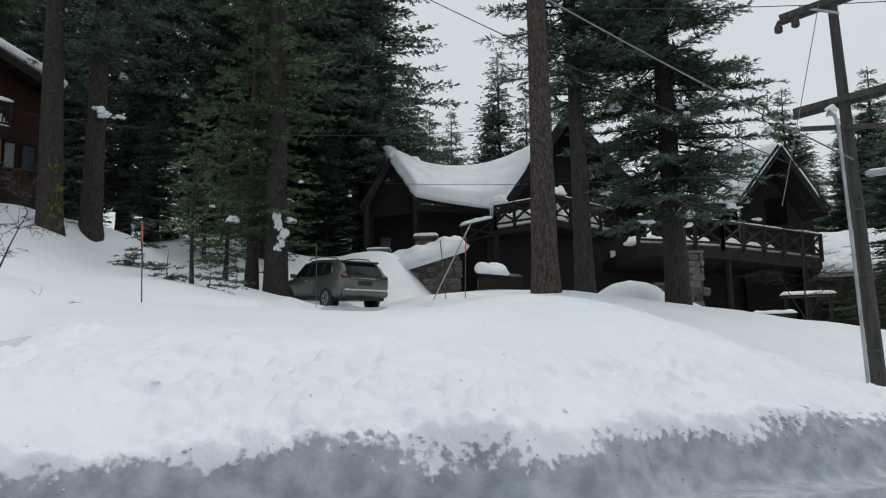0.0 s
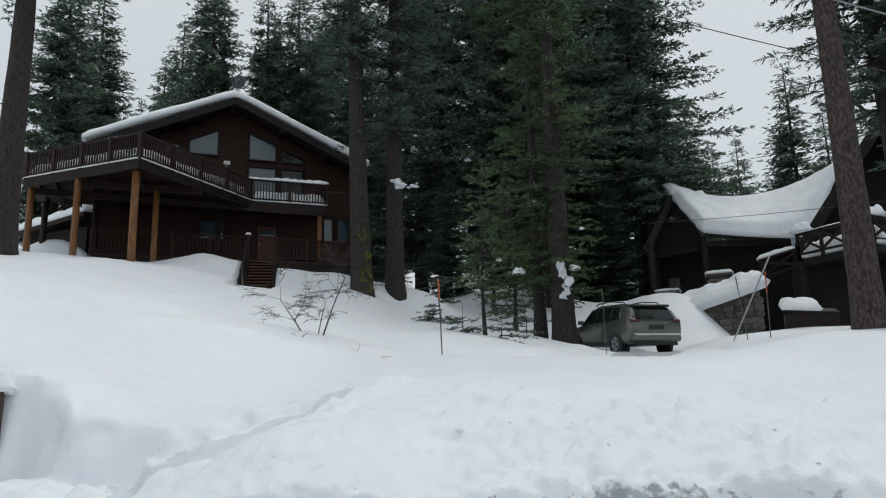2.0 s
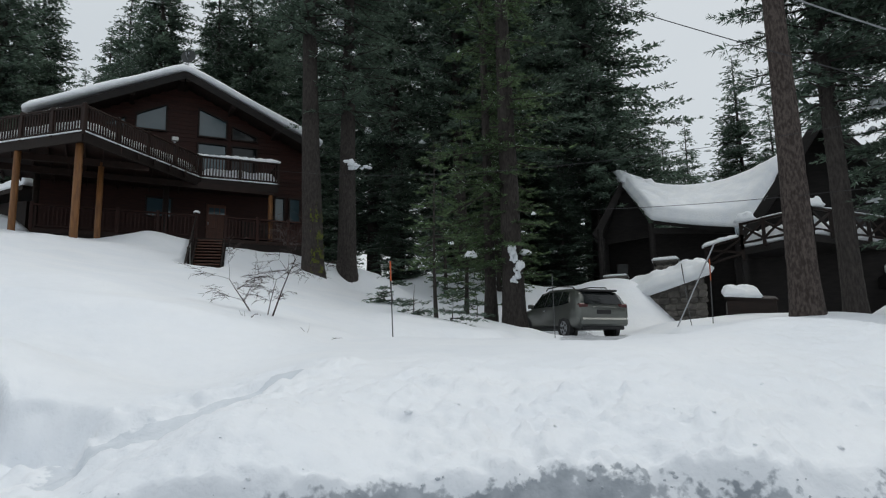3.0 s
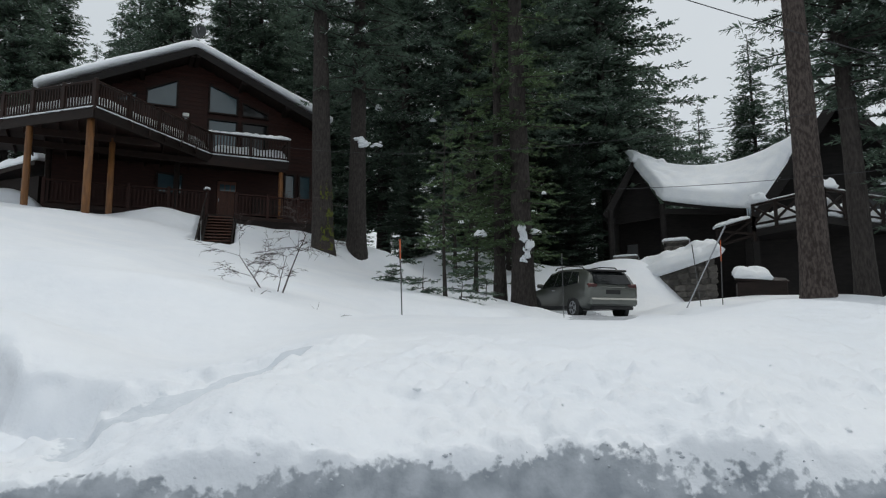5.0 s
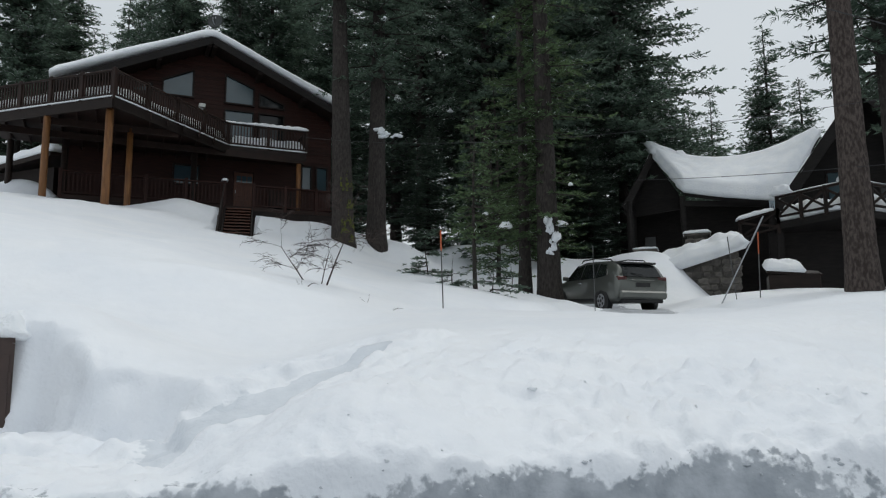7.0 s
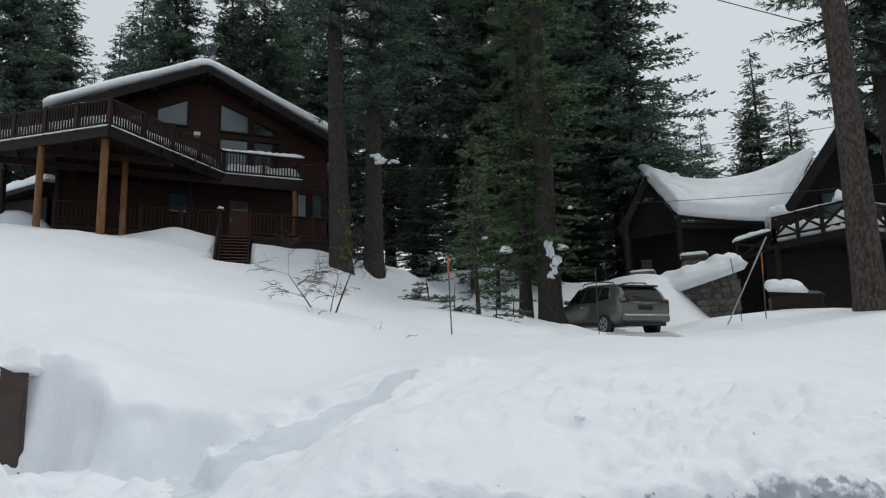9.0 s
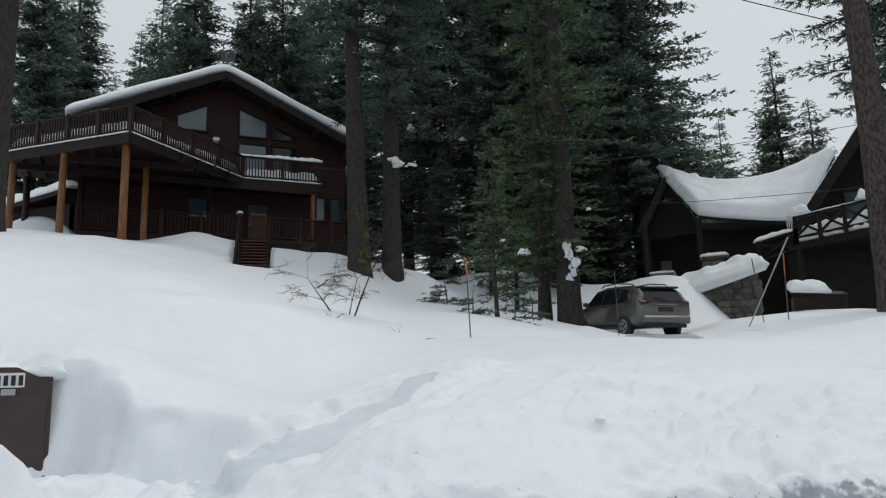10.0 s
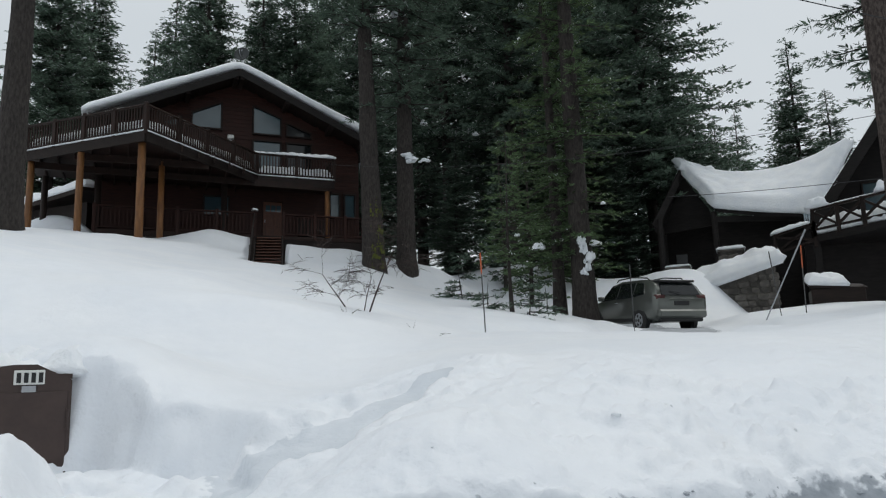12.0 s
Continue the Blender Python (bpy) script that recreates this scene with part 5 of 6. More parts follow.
# ---- the parked car ----
def build_car():
    z = gz(-4.05, 25.9) - 0.04
    fwd = radians(90 + 38)
    root = empty("suv_car", Matrix.Translation((-4.05, 25.9, z)) @ Matrix.Rotation(fwd, 4, "Z") @ Matrix.Rotation(radians(-4), 4, "Y"),
                 "grey-green mid-size car with roof rails on the snowy drive", "car")
    # cross-sections: x, half width at sill, at waist, at roof; heights of sill, waist, roof
    S = [(-2.32, .78, .80, .74, .55, .98, 1.02), (-2.28, .86, .90, .80, .42, 1.05, 1.12), (-2.1, .90, .92, .73, .34, 1.08, 1.42), (-1.85, .91, .93, .68, .32, 1.08, 1.58), (-1.5, .91, .93, .66, .30, 1.07, 1.64),
         (-1.0, .91, .925, .66, .28, 1.05, 1.68), (0.0, .91, .925, .66, .27, 1.02, 1.69), (0.55, .91, .925, .64, .27, 1.0, 1.60), (1.05, .91, .92, .66, .28, 0.99, 1.24),
         (1.35, .91, .91, .74, .28, 0.98, 1.04), (1.9, .90, .88, .70, .30, 0.90, 0.95), (2.25, .84, .80, .62, .36, 0.78, 0.83), (2.38, .68, .66, .55, .45, 0.62, 0.66)]
    bm = bmesh.new()
    rings = []
    for x, a, b, c, z0, z1, z2 in S:
        half = [(a * 0.9, z0), (a, z0 + 0.12), (b + 0.01, (z0 + z1) / 2), (b, z1), (c + (b - c) * 0.45, z1 + (z2 - z1) * 0.55), (c, z2 - 0.03), (c * 0.6, z2)]
        ring = [(x, y, zz) for y, zz in half] + [(x, -y, zz) for y, zz in half[::-1]]
        rings.append([bm.verts.new(p) for p in ring])
    n = len(rings[0])
    for r0, r1 in zip(rings, rings[1:]):
        for k in range(n):
            bm.faces.new((r0[k], r0[(k + 1) % n], r1[(k + 1) % n], r1[k]))
    bm.faces.new(rings[0])
    bm.faces.new(rings[-1][::-1])
    bmesh.ops.recalc_face_normals(bm, faces=list(bm.faces))
    part("body", bm, CAR_PAINT, root, smooth=True)

    def side_pane(name, pts, sgn, m=GLASS_DARK):
        bm = bmesh.new()
        v0 = [bm.verts.new((x, sgn * (y + 0.004), zz)) for x, y, zz in pts]
        v1 = [bm.verts.new((x, sgn * (y - 0.02), zz)) for x, y, zz in pts]
        bm.faces.new(v0 if sgn > 0 else v0[::-1])
        bm.faces.new(v1[::-1] if sgn > 0 else v1)
        for i in range(len(pts)):
            j = (i + 1) % len(pts)
            bm.faces.new((v0[i], v1[i], v1[j], v0[j]))
        part(name, bm, m, root)
    for sgn in (1, -1):
        side_pane("front_side_window", [(0.05, .925, 1.07), (1.0, .905, 1.04), (0.62, .72, 1.46), (0.05, .70, 1.58)], sgn)
        side_pane("rear_side_window", [(-0.95, .93, 1.09), (-0.02, .925, 1.07), (-0.02, .70, 1.58), (-0.9, .70, 1.58)], sgn)
        side_pane("quarter_window", [(-1.72, .925, 1.17), (-1.02, .93, 1.10), (-0.97, .70, 1.57), (-1.38, .72, 1.53)], sgn)
        part("roof_rail", tubed([(-1.62, sgn * .60, 1.58), (-1.45, sgn * .62, 1.70), (-0.5, sgn * .62, 1.775), (0.3, sgn * .62, 1.74), (0.45, sgn * .60, 1.67)], 0.022, 6), CAR_TRIM, root)
        part("door_mirror", boxed((0.78, sgn * 1.02 - .10, 1.05), (0.92, sgn * 1.02 + .10, 1.2), 0.03), CAR_PAINT, root)
        part("sill_trim", boxed((-1.1, sgn * .915 - .02, .33), (1.1, sgn * .915 + .02, .43), 0.01), CAR_TRIM, root)
        part("door_handle", boxed((-0.12, sgn * .94 - .015, .93), (0.08, sgn * .94 + .015, .97), 0.008), CHROME, root)
        part("rear_lamp", boxed((-2.31, sgn * .72 - .17, .98), (-2.14, sgn * .72 + .17, 1.14), 0.03), LAMP_RED, root, "red and clear rear lamp")
        part("headlamp", boxed((2.05, sgn * .62 - .17, .70), (2.32, sgn * .62 + .17, .82), 0.03), CHROME, root)
        for x in (-1.38, 1.36):
            part("wheel_arch", tubed([(x, sgn * .80, .36), (x, sgn * .935, .36)], 0.41, 20), CAR_TRIM, root)
            w = part("wheel", tubed([(x, sgn * .74, .36), (x, sgn * .76, .36), (x, sgn * .93, .36), (x, sgn * .95, .36)], [.31, .36, .36, .31], 24), TYRE, root)
            part("rim", tubed([(x, sgn * .92, .36), (x, sgn * .958, .36)], [.24, .22], 20), METAL, w)
            part("hub", tubed([(x, sgn * .95, .36), (x, sgn * .968, .36)], [.06, .05], 10), CAR_TRIM, w)
            for k in range(5):
                th = 2 * math.pi * k / 5
                part("spoke_gap", tubed([(x + .145 * math.cos(th), sgn * .955, .36 + .145 * math.sin(th)), (x + .145 * math.cos(th), sgn * .962, .36 + .145 * math.sin(th))], 0.05, 8), CAR_TRIM, w)
    # tailgate: window, spoiler, garnish, plate bay, bumper
    bm = bmesh.new()
    v = [bm.verts.new(p) for p in ((-2.31, .68, 1.13), (-2.31, -.68, 1.13), (-2.04, -.61, 1.50), (-2.04, .61, 1.50))]
    w = [bm.verts.new(p) for p in ((-2.26, .68, 1.11), (-2.26, -.68, 1.11), (-1.99, -.61, 1.47), (-1.99, .61, 1.47))]
    bm.faces.new(v[::-1])
    bm.faces.new(w)
    for i in range(4):
        bm.faces.new((v[i], v[(i + 1) % 4], w[(i + 1) % 4], w[i]))
    bmesh.ops.recalc_face_normals(bm, faces=list(bm.faces))
    part("rear_window", bm, GLASS_DARK, root)
    part("spoiler", boxed((-2.12, -.64, 1.53), (-1.70, .64, 1.60), 0.02), CAR_TRIM, root, "dark roof spoiler")
    part("garnish", boxed((-2.335, -.42, .98), (-2.28, .42, 1.03), 0.008), CAR_PAINT, root)
    part("plate", boxed((-2.345, -.26, .80), (-2.30, .26, .94), 0.006), CAR_TRIM, root, "dark plate with its marks left blank")
    part("rear_bumper", boxed((-2.42, -.86, .42), (-2.1, .86, .68), 0.06), CAR_PAINT, root)
    part("bumper_skirt", boxed((-2.36, -.74, .30), (-2.1, .74, .43), 0.03), CAR_TRIM, root)
    part("windscreen", slab(flat((0.62, -.66, 1.575), (0.62, .66, 1.575), (1.30, .74, 1.10), (1.30, -.74, 1.10)), 1, 1, 0.02), GLASS_DARK, root)
    part("wiper", timber((-2.33, 0.0, 1.17), (-2.25, 0.38, 1.24), 0.02, 0.02), CAR_TRIM, root)


build_car()


# ---- the steel box by the road, dug out of the snow ----
def build_box():
    a = Vector((-6.34, 4.82, 0))
    d = Vector((-0.67, -0.742, 0))
    m = Matrix.Translation((a.x, a.y, 0.55)) @ Matrix.Rotation(math.atan2(-d.y, -d.x), 4, "Z")
    root = empty("storage_box", m, "dark brown steel refuse box half buried in snow", "box")
    H = 1.30
    # x runs from -1.5 to 0 along the front, y back into the bank
    plate("front_panel", [(-1.5, 0), (0, 0), (0, H - 0.08), (-0.26, H + 0.05), (-0.42, H + 0.05), (-1.5, H - 0.08)], [], 0.03, Matrix.Translation((0, 0.015, 0)), BOX_BROWN, root)
    part("side_panel", boxed((-0.03, 0.03, 0), (0, 0.95, H - 0.08), 0.006), BOX_BROWN, root)
    part("side_panel", boxed((-1.5, 0.03, 0), (-1.47, 0.95, H - 0.08), 0.006), BOX_BROWN, root)
    part("back_panel", boxed((-1.5, 0.95, 0), (0, 0.98, H - 0.08), 0.006), BOX_BROWN, root)
    part("lid", slab(flat((-1.5, 0.03, H - 0.02), (0.0, 0.03, H - 0.02), (0.0, 0.98, H + 0.0), (-1.5, 0.98, H + 0.0)), 2, 2, 0.05), BOX_BROWN, root)
    door = part("door_leaf", boxed((-1.44, -0.014, 0.06), (-0.03, 0.0, H - 0.17), 0.004), BOX_BROWN, root)
    part("hinge", tubed([(-0.022, -0.02, 0.30), (-0.022, -0.02, 0.5)], 0.014, 6), BOX_BROWN, door)
    part("hinge", tubed([(-0.022, -0.02, 0.82), (-0.022, -0.02, 0.98)], 0.014, 6), BOX_BROWN, door)
    sign = part("number_plate_sign", boxed((-0.42, -0.020, H - 0.11), (-0.20, -0.003, H + 0.005), 0.003), WHITE, root, "small white sign with plain dark bars")
    for k in range(4):
        part("bar", boxed((-0.40 + k * 0.052, -0.024, H - 0.095), (-0.368 + k * 0.052, -0.020, H - 0.015)), BLACK, sign)
    part("sticker", boxed((-0.36, -0.018, H - 0.17), (-0.26, -0.014, H - 0.12)), METAL, root)
    cap = empty("box_snow", m, "rounded overhanging snow on top of the steel box", "snow")
    snow_slab("snow_cap", flat((-1.7, 0.02, H + 0.03), (0.06, 0.05, H - 0.06), (0.45, 1.3, H - 0.10), (-1.7, 1.3, H + 0.05)), 50, 34, 0.20, cap, seed=21, round_edge=0.6, lump=0.17)


build_box()


# ---- utility pole with arms, insulators and conduit ----
FAR_POLE = Matrix.Translation((0, 0, 1.6)) @ Matrix.Diagonal((1.29, 1.29, 1.29, 1)) @ Matrix.Translation((0, 0, -1.6))


def build_pole():
    bx, by = 5.42, 9.4
    z0 = 0.35
    root = empty("utility_pole", FAR_POLE @ Matrix.Translation((bx, by, 0)), "weathered wooden utility pole with crossarms, insulators and metal conduit", "pole")
    lean = lambda z: (-0.024 * (z - 1), 0.01 * (z - 1))
    pt = lambda z, dx=0, dy=0: (lean(z)[0] + dx, lean(z)[1] + dy, z)
    part("pole_shaft", tubed([pt(z) for z in np.linspace(z0, 7.6, 14)], list(np.linspace(0.100, 0.052, 14)), 16, wob=0.02, rng=random.Random(2)), WOOD_OLD, root, smooth=True)
    d = Vector((0.82, -0.55, 0.0))
    for z, L0, L1, tilt in ((6.17, -0.66, 1.1, 0.13), (6.15, -0.60, 1.1, 0.13), (4.79, -0.62, 1.3, 0.11), (4.75, -0.54, 1.2, 0.11)):
        c = Vector(pt(z)) + Vector((-0.06, -0.1 if z in (6.17, 4.79) else 0.1, 0))
        arm = part("crossarm", timber(c + d * L0 + Vector((0, 0, L0 * tilt)), c + d * L1 + Vector((0, 0, L1 * tilt)), 0.06, 0.075, 0.01), WOOD_OLD, root)
        if z == 6.17:
            for f in (-0.68, -0.46, 0.55, 0.95):
                p = c + d * f + Vector((0, 0, f * tilt - 0.10))
                part("insulator", tubed([p + Vector((0, 0, -0.12)), p + Vector((0, 0, -0.10)), p + Vector((0, 0, -0.03)), p + Vector((0, 0, 0.03))], [0.025, 0.055, 0.055, 0.025], 10), PORCELAIN, arm)
            part("arm_brace", timber(c + d * -0.4, Vector(pt(5.95)) + Vector((0, -0.14, 0)), 0.03, 0.03), METAL, arm)
    c = Vector(pt(4.40)) + Vector((0, -0.12, 0))
    part("crossarm", timber(c + d * -0.62 + Vector((0, 0, 0.07)), c + d * 1.2 - Vector((0, 0, 0.16)), 0.05, 0.065, 0.01), WOOD_OLD, root, "grey timber cable arm")
    c = Vector(pt(3.75)) + Vector((0.1, -0.2, 0))
    box_ = part("splice_case", tubed([c + d * -0.05, c + d * 0.0, c + d * 0.55, c + d * 0.6], [0.03, 0.05, 0.05, 0.03], 10), METAL, root, "grey cable splice case")
    part("case_clamp", tubed([c + d * 0.2 + Vector((0, 0, 0.05)), c + d * 0.2 + Vector((0, 0, 0.18))], 0.02, 6), METAL, box_)
    cx, cy = -0.22, -0.16
    part("conduit", tubed([(cx, cy, z0 + 0.1), (cx - 0.03, cy, 2.2), (cx - 0.09, cy, 4.40), (cx - 0.11, cy + 0.03, 4.54), (cx - 0.19, cy + 0.05, 4.57)], [0.022, 0.022, 0.022, 0.026, 0.05], 12), METAL, root, "pale metal conduit with a weather head", smooth=True)
    for z in (1.5, 2.45, 3.3):
        part("standoff", timber((cx - 0.02, cy, z), pt(z, 0, -0.1), 0.022, 0.022), WOOD_OLD, root)
    for k in range(7):
        z = 1.2 + k * 0.45
        part("bolt", tubed([pt(z, -0.04 + 0.03 * (k % 2), -0.08), pt(z, -0.04 + 0.03 * (k % 2), -0.115)], 0.012, 6), CABLE, root)
    part("snow_cap", tubed([(cx - 0.22, cy + 0.03, 4.61), (cx - 0.13, cy + 0.03, 4.64), (cx - 0.06, cy + 0.03, 4.60)], [0.02, 0.05, 0.02], 8), SNOW_CLUMP, root)


build_pole()


def wire(name, a, b, sag, r, material, label):
    a, b = Vector(a), FAR_POLE @ Vector(b)
    n = 24
    pts = [a + (b - a) * (k / n) - Vector((0, 0, sag * 4 * (k / n) * (1 - k / n))) for k in range(n + 1)]
    return tagged(link(name, tubed(pts, r, 6), material), label, "cable", "overhead wires")


wire("overhead_cable", (-3.6, 12.6, 11.6), (5.3, 9.3, 3.95), 0.25, 0.014, CABLE_GREY, "thick grey overhead cable sloping to the pole")
wire("overhead_cable", (-7.5, 17.2, 14.3), (6.2, 9.5, 3.2), 0.3, 0.010, CABLE, "dark overhead cable sloping behind the pine trunk")
wire("service_wire", (-14.0, 22.0, 9.3), (4.75, 9.6, 4.82), 0.75, 0.005, CABLE, "thin sagging service wire from the pole")
wire("service_wire", (-2.6, 22.4, 6.8), (5.04, 12.25, 4.47), 0.15, 0.007, CABLE, "thin dark wire before the lodge roof")
wire("overhead_wire", (6.0, 11.75, 7.6), (12.5, 5.0, 6.6), 0.1, 0.008, CABLE, "thin dark wire from the upper crossarm")
wire("overhead_wire", (3.2, 12.5, 7.6), (5.9, 8.2, 5.6), 0.05, 0.007, CABLE, "thin dark wire behind the pole")
wire("guy_wire", (6.5, 12.0, 7.4), (4.45, 9.55, 3.4), 0.02, 0.007, CABLE_GREY, "thin stay wire beside the pole")
wire("overhead_wire", (6.4, 11.6, 7.4), (9.5, 6.8, 4.6), 0.05, 0.007, CABLE, "thin dark wire leaving the pole")


# ---- marker rods ----
def marker(x, y, h, label, lean=(0, 0), r=0.014, tip=0.45, m1=None, m2=None):
    z = gz(x, y)
    root = empty("snow_marker", Matrix.Translation((x, y, z)), label, "marker", "driveway markers")
    at = lambda f: (lean[0] * h * f, lean[1] * h * f, -0.2 + (h + 0.2) * f)
    part("rod", tubed([at(0), at(0.5), at(1 - tip)], r, 6), m1 or STEEL_GREY, root)
    part("tip", tubed([at(1 - tip), at(1)], r * 1.25, 6), m2 or PLASTIC_ORANGE, root, "orange upper part")
    return root


marker(-5.56, 13.5, 1.62, "thin snow marker rod with an orange top", lean=(-0.03, 0), r=0.013, tip=0.22)
marker(-3.79, 21.7, 1.9, "slender grey snow marker rod by the drive", r=0.012, tip=0.1, m2=STEEL_GREY)
marker(0.58, 21.1, 1.75, "red-topped snow marker rod before the lodge", lean=(0.03, 0), r=0.014, tip=0.3)
marker(-0.5, 21.2, 2.35, "pale leaning pole stuck in the snow", lean=(0.55, -0.02), r=0.018, tip=0.3, m1=METAL, m2=METAL)
marker(0.05, 21.7, 1.75, "thin leaning rod stuck in the snow", lean=(-0.09, 0), r=0.012, tip=0.2, m2=STEEL_GREY)


# ---- bare bush, twigs and young firs ----
def bare_bush(x, y, stems, label, seed, h=1.1, m=None):
    rng = random.Random(seed)
    root = empty("bare_bush", Matrix.Translation((x, y, gz(x, y))), label, "bush")

    def grow(bm, p, d, L, r, depth):
        q, pts, rad = Vector(p), [Vector(p)], [r]
        for k in range(4):
            d = (d + Vector((rng.uniform(-.22, .22), rng.uniform(-.22, .22), rng.uniform(-.14, .12))) * (0.4 if depth == 3 else 1.2)).normalized()
            q = q + d * L / 4
            pts.append(q.copy())
            rad.append(r * (1 - 0.17 * (k + 1)))
        tube(bm, pts, rad, 5, caps=False)
        if depth:
            for k in range(rng.randint(5, 7)):
                j = rng.randint(2 if depth == 3 else 1, 4)
                e = (d + Vector((rng.uniform(-1.6, 1.6), rng.uniform(-1.2, 1.2), rng.uniform(-.6, .15)))).normalized()
                grow(bm, pts[j], e, L * rng.uniform(0.38, 0.66), max(0.0034, rad[j] * 0.46), depth - 1)
    for sx, dx, L, r in stems:
        bm = bmesh.new()
        grow(bm, (sx, 0, -0.15), Vector((dx, rng.uniform(-.1, .1), 1)).normalized(), L * h, r, 3 if L > 0.5 else 1)
        part("stem", bm, m or TWIG, root)


bare_bush(-6.74, 10.87, [(0.02, 0.45, 1.1, 0.017), (-0.06, 0.15, 0.7, 0.012), (-0.2, -0.75, 0.9, 0.016)], "bare brown bush with fine twigs rising from snow", 3)
bare_bush(-6.58, 9.88, [(0, 0.5, 0.22, 0.012), (0.12, -0.6, 0.20, 0.010)], "curled dead twig poking out of the snow", 5)
bare_bush(-5.35, 9.95, [(0, -0.9, 0.24, 0.008), (0.1, 1.2, 0.2, 0.007)], "small dead twig lying on the snow", 6)
bare_bush(10.9, 22.3, [(0, 0.05, 2.4, 0.035), (0.1, -0.5, 1.9, 0.022), (-0.1, 0.6, 1.6, 0.02)], "bare thin shrub before the dark garage", 7)
bare_bush(13.0, 22.0, [(0, 0.12, 1.8, 0.03), (0.05, -0.3, 1.0, 0.015)], "bare sapling standing by the pole", 8)

conifer(51, 1.45, 0.1, 0.75, 0.035, place(-9.05, 21.9), "young fir half buried in snow", needles=NEEDLE, group="young firs", tuft=0.46, dense=2.0, taper=0.8, full=0.4, slim=1)
conifer(52, 1.0, 0.05, 0.8, 0.03, place(-7.5, 19.9), "small drooping young fir on the drift", needles=NEEDLE, group="young firs", tuft=0.44, dense=2.0, full=0.4, slim=1)
conifer(53, 5.4, 1.5, 1.05, 0.07, place(-6.75, 19.6), "thin young fir with green lower boughs", needles=NEEDLE_LIT, group="young firs", tuft=0.42, dense=1.3, full=0.4, slim=1)
conifer(54, 1.0, 0.05, 0.85, 0.03, place(-6.2, 19.3), "small young fir sunk in the snow", needles=NEEDLE, group="young firs", tuft=0.44, dense=2.0, full=0.4, slim=1)
conifer(55, 1.2, 0.1, 0.7, 0.03, place(-6.9, 24.2), "young fir beside the big trunk", needles=NEEDLE, group="young firs", tuft=0.42, dense=1.8, full=0.4, slim=1)
conifer(56, 9.0, 0.6, 1.8, 0.10, place(-8.2, 27.5), "half-grown fir with fresh green boughs", needles=NEEDLE_LIT, group="young firs", tuft=0.5, dense=1.3)
conifer(58, 9.0, 0.4, 2.0, 0.10, place(-8.8, 40.0), "half-grown fir with low green boughs", needles=NEEDLE_LIT, group="young firs", tuft=0.46, dense=1.2, slim=1, full=0.4)
conifer(59, 10.5, 0.4, 2.2, 0.12, place(-8.3, 33.2), "half-grown green fir before the dark wood", needles=NEEDLE_LIT, group="young firs", tuft=0.46, dense=1.2, slim=1, full=0.4)
conifer(57, 8.0, 0.4, 1.7, 0.10, place(-10.4, 31.5), "half-grown dark fir at the wood's edge", group="young firs", tuft=0.5, dense=1.2)


# ---- snow-capped chest, snow piles and sheds ----
def build_chest():
    x, y = 1.95, 26.2
    z = gz(x, y)
    root = empty("wooden_chest", Matrix.Translation((x, y, z)), "dark brown wooden chest with a sloping lid under snow", "chest")
    part("body", boxed((-0.75, -0.5, -0.6), (0.75, 0.5, 0.42), 0.03), WOOD_DARK, root)
    part("lid", slab(flat((-0.8, -0.55, 0.52), (0.8, -0.55, 0.36), (0.8, 0.55, 0.58), (-0.8, 0.55, 0.76)), 2, 2, 0.06), WOOD_DARK, root)
    snow_slab("snow_cap", flat((-0.82, -0.55, 0.53), (0.30, -0.55, 0.42), (0.30, 0.55, 0.64), (-0.82, 0.55, 0.78)), 26, 14, 0.32, root, seed=81, round_edge=0.9, label="rounded cap of snow")


build_chest()


def snow_heap(x, y, rx, ry, h, seed, label):
    rng = random.Random(seed)
    V, F, n, m = [], [], 26, 12
    for j in range(m + 1):
        f = j / m
        for i in range(n):
            th = 2 * math.pi * i / n
            e = (1 - f**1.6) if j < m else 0.0
            wob = 1 + 0.12 * float(vnoise(math.cos(th) * 2 + seed, math.sin(th) * 2 + f * 3))
            V.append((math.cos(th) * rx * e**0.5 * wob if j < m else 0, math.sin(th) * ry * e**0.5 * wob if j < m else 0, -0.4 + (h + 0.4) * f))
    for j in range(m):
        for i in range(n):
            F.append((j * n + i, j * n + (i + 1) % n, (j + 1) * n + (i + 1) % n, (j + 1) * n + i))
    ob = raw("snow_mound", V, F, SNOW, smooth=True)
    ob.location = (x, y, gz(x, y))
    return tagged(ob, label, "snow")


snow_heap(-26.4, 21.6, 2.0, 0.9, 8.75 - gz(-26.4, 21.6), 7, "heap of snow between the deck posts and the shed")
snow_heap(6.3, 25.0, 1.6, 1.2, 1.0, 4, "rounded heap of snow before the lodge")
snow_heap(7.4, 24.6, 1.5, 1.2, 0.5, 5, "low soft heap of snow by the fir")


def build_shed():
    root = empty("shed", Matrix.Translation((-28.6, 24.0, 8.0)), "dark shed with thick snow on its low roof, behind the deck", "shed")
    part("wall", boxed((-2.2, 0.1, -1.5), (1.4, 1.8, 1.95)), WOOD_DARK, root)
    P = flat((-2.7, -0.4, 2.0), (1.7, -0.4, 2.5), (1.7, 2.0, 2.85), (-2.7, 2.0, 2.35))
    part("roof", slab(P, 2, 2, 0.14), WOOD_DARK, root)
    part("eaves_board", timber((-2.7, -0.42, 1.9), (1.7, -0.42, 2.4), 0.04, 0.2), WOOD_DARK, root)
    part("door", boxed((-0.6, 0.06, -0.6), (0.3, 0.11, 1.4), 0.01), WOOD_TRIM, root)
    snow_slab("roof_snow", P, 30, 20, 0.42, root, seed=91, label="thick snow on the shed roof")


build_shed()


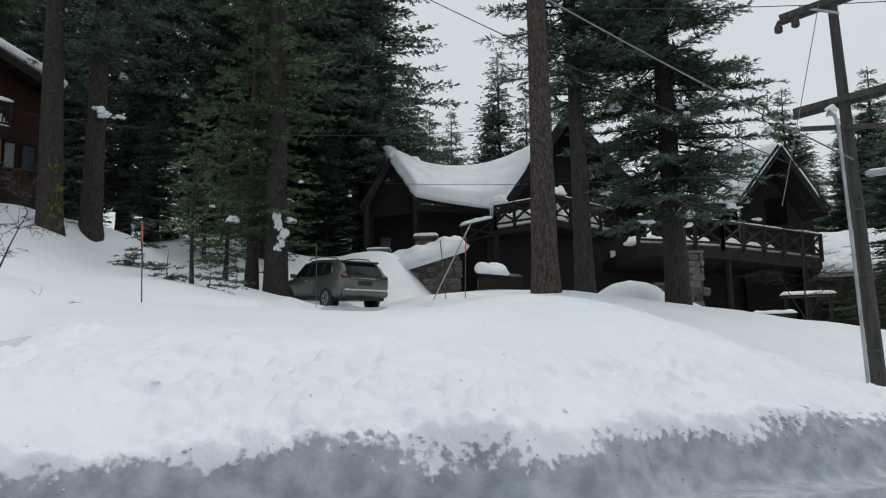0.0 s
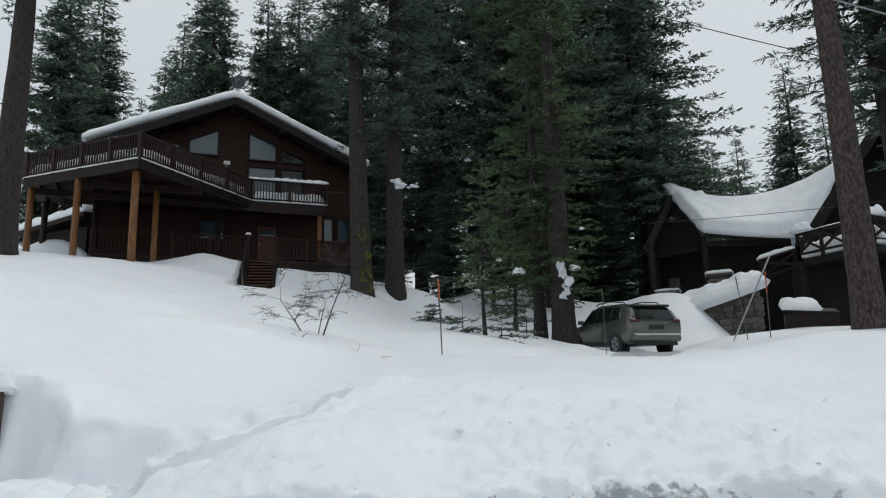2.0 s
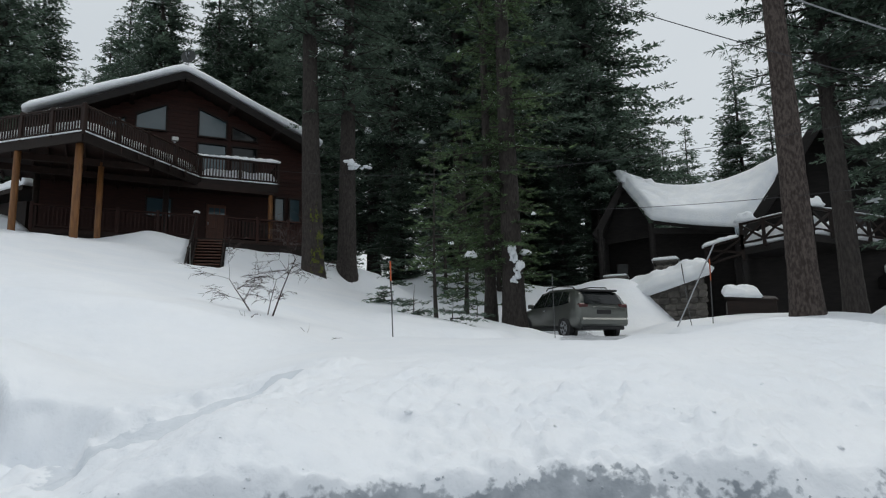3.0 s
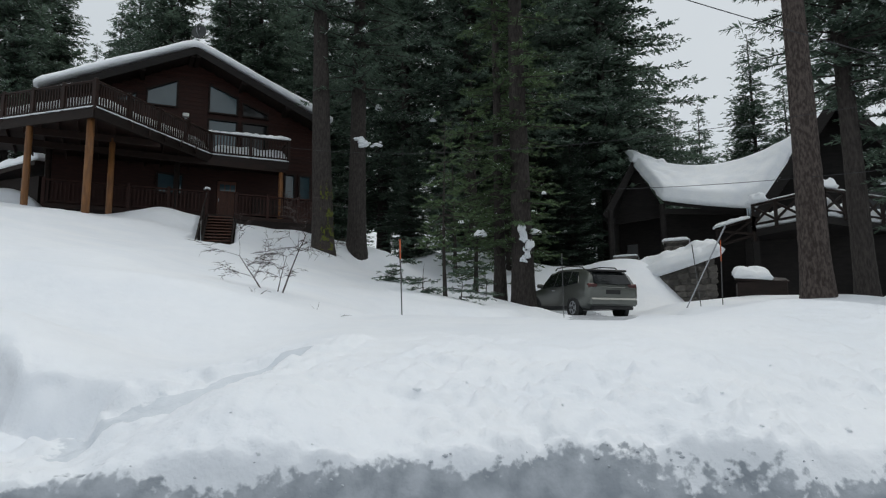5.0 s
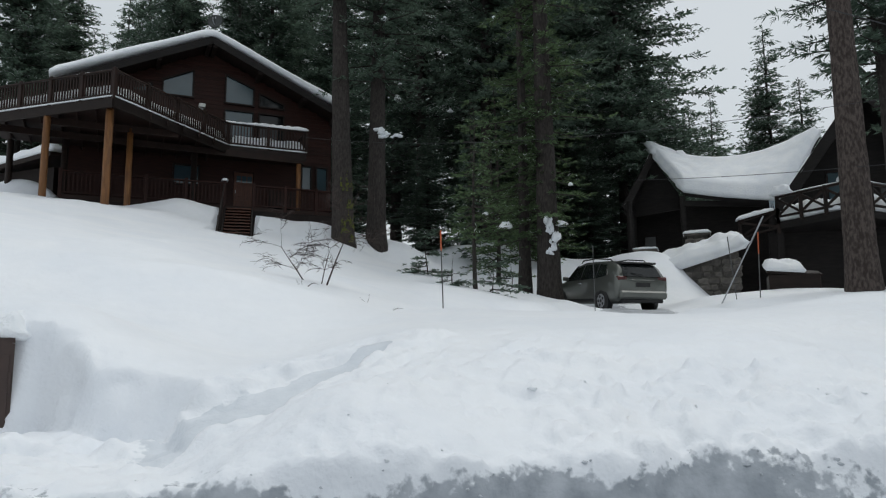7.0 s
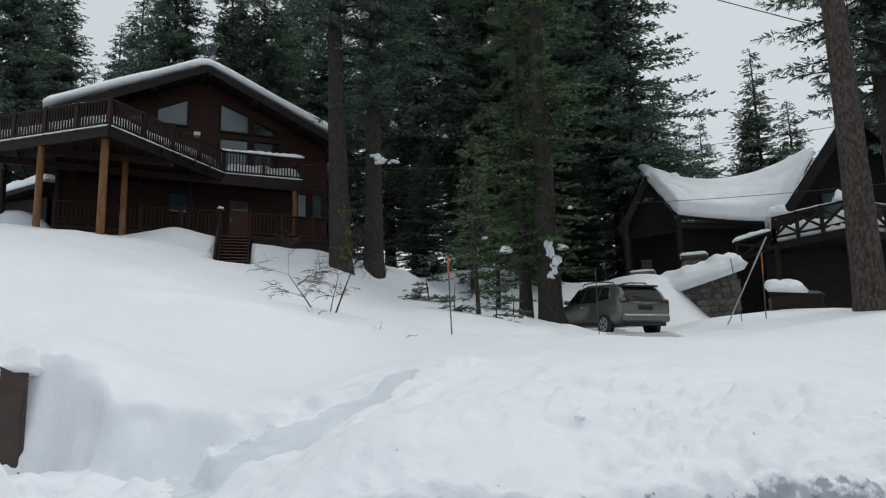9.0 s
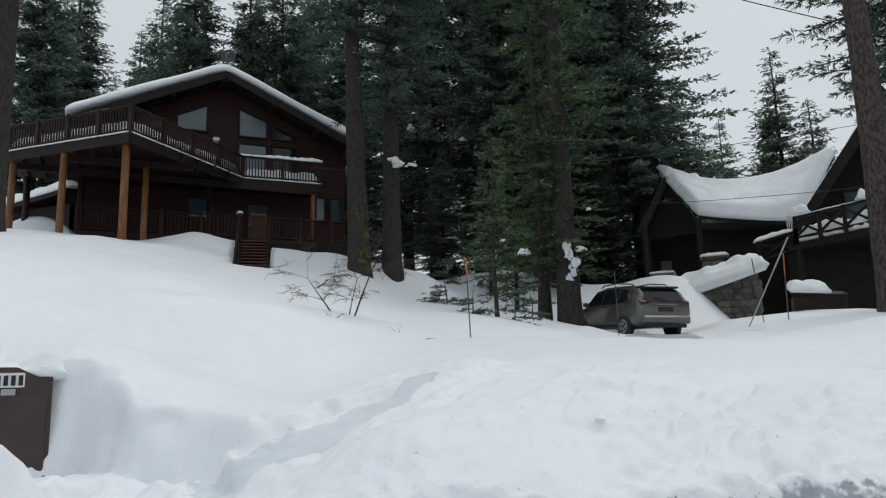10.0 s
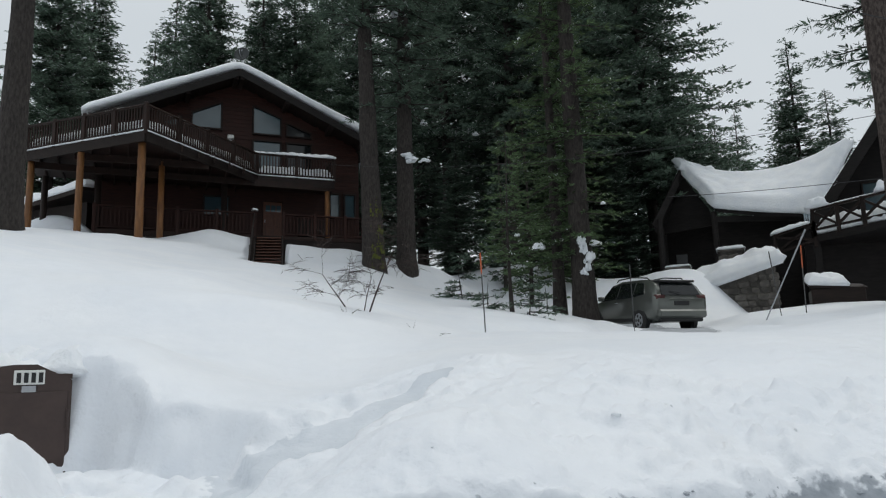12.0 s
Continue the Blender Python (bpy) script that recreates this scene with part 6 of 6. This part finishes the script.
def build_neighbour():
    root = empty("neighbour_house", Matrix.Translation((21.2, 37.5, 1.0)) @ Matrix.Rotation(radians(-28), 4, "Z"), "olive wooden house with a snowy roof beyond the lodge", "house")
    part("wall", boxed((-2.2, 0, -1), (1.8, 6, 4.0)), OLIVE, root)
    for k in range(14):
        part("siding_board", boxed((-2.22, -0.03, -0.6 + k * 0.32), (1.8, -0.002, -0.32 + k * 0.32)), OLIVE, root)
    P = flat((-2.9, -1.0, 3.9), (2.4, -1.0, 3.9), (2.4, 3.0, 6.4), (-2.9, 3.0, 6.4))
    part("roof", slab(P, 2, 2, 0.2), WOOD_DARK, root)
    snow_slab("roof_snow", P, 36, 20, 0.5, root, seed=95, label="thick snow on the roof")


build_neighbour()


def build_woodpile():
    x, y = 11.9, 25.6
    z = gz(x, y)
    root = empty("garden_bench", Matrix.Translation((x, y, z)) @ Matrix.Rotation(radians(-20), 4, "Z"), "dark bench and table boards under strips of snow", "bench")
    for k, (x0, x1, y0, zz) in enumerate(((-0.2, 1.5, 0.0, 0.95), (-1.2, 0.2, -0.6, 0.30))):
        part("board", boxed((x0, y0, zz), (x1, y0 + 0.4, zz + 0.07)), WOOD_DARK, root)
        snow_slab("snow_strip", flat((x0, y0, zz + 0.07), (x1, y0, zz + 0.07), (x1, y0 + 0.4, zz + 0.07), (x0, y0 + 0.4, zz + 0.07)), 18, 6, 0.13, root, seed=60 + k, label="strip of snow", round_edge=0.6)
        for xx in (x0 + 0.15, x1 - 0.15):
            part("leg", boxed((xx - 0.05, y0 + 0.1, -0.4), (xx + 0.05, y0 + 0.3, zz)), WOOD_DARK, root)


build_woodpile()


# ---- ploughed clods along the bank ----
def clods():
    rng = np.random.RandomState(15)
    ico = bmesh.new()
    bmesh.ops.create_icosphere(ico, subdivisions=2, radius=1.0)
    base = np.array([v.co[:] for v in ico.verts])
    tri = np.array([[v.index for v in f.verts] for f in ico.faces])
    ico.free()
    for name, material, count, smin, smax, rmin, rmax, label in (("snow_clod", SNOW_CLUMP, 60, 0.05, 1.2, 0.006, 0.024, "loose lumps of ploughed snow on the bank"),
                                                                 ("gritty_clod", SNOW_DIRTY, 300, -0.14, 0.03, 0.004, 0.014, "grey gritty lumps of snow at the bank's cut face")):
        V, F = [], []
        for _ in range(count):
            r = rng.uniform(-3.5, 7.5) if rng.rand() < 0.92 else rng.uniform(-6.5, -3.5)
            s = smin + (smax - smin) * rng.rand() ** (1.6 if smax > 1 else 0.6)
            warp = 0.22 * float(vnoise(r * 0.55 + 3.7, 0.5)) + 0.10 * float(vnoise(r * 2.1, 7.5))
            s0 = s - warp
            x, y = (r - 0.47 * s0) / 1.105, 5 + (s0 + 0.47 * r) / 1.105
            rad = rmin + (rmax - rmin) * rng.rand() ** 2
            p = base * rad * (1 + 0.22 * rng.randn(len(base), 1)).clip(0.6, 1.5) * np.array([rng.uniform(0.8, 1.4), rng.uniform(0.8, 1.3), rng.uniform(0.55, 0.9)])
            p = p + (x, y, gz(x, y) - rad * 0.25)
            F.append(tri + len(base) * len(V))
            V.append(p)
        ob = raw(name, np.concatenate(V), np.concatenate(F), material, smooth=True)
        tagged(ob, label, "snow", kind="stuff")


clods()
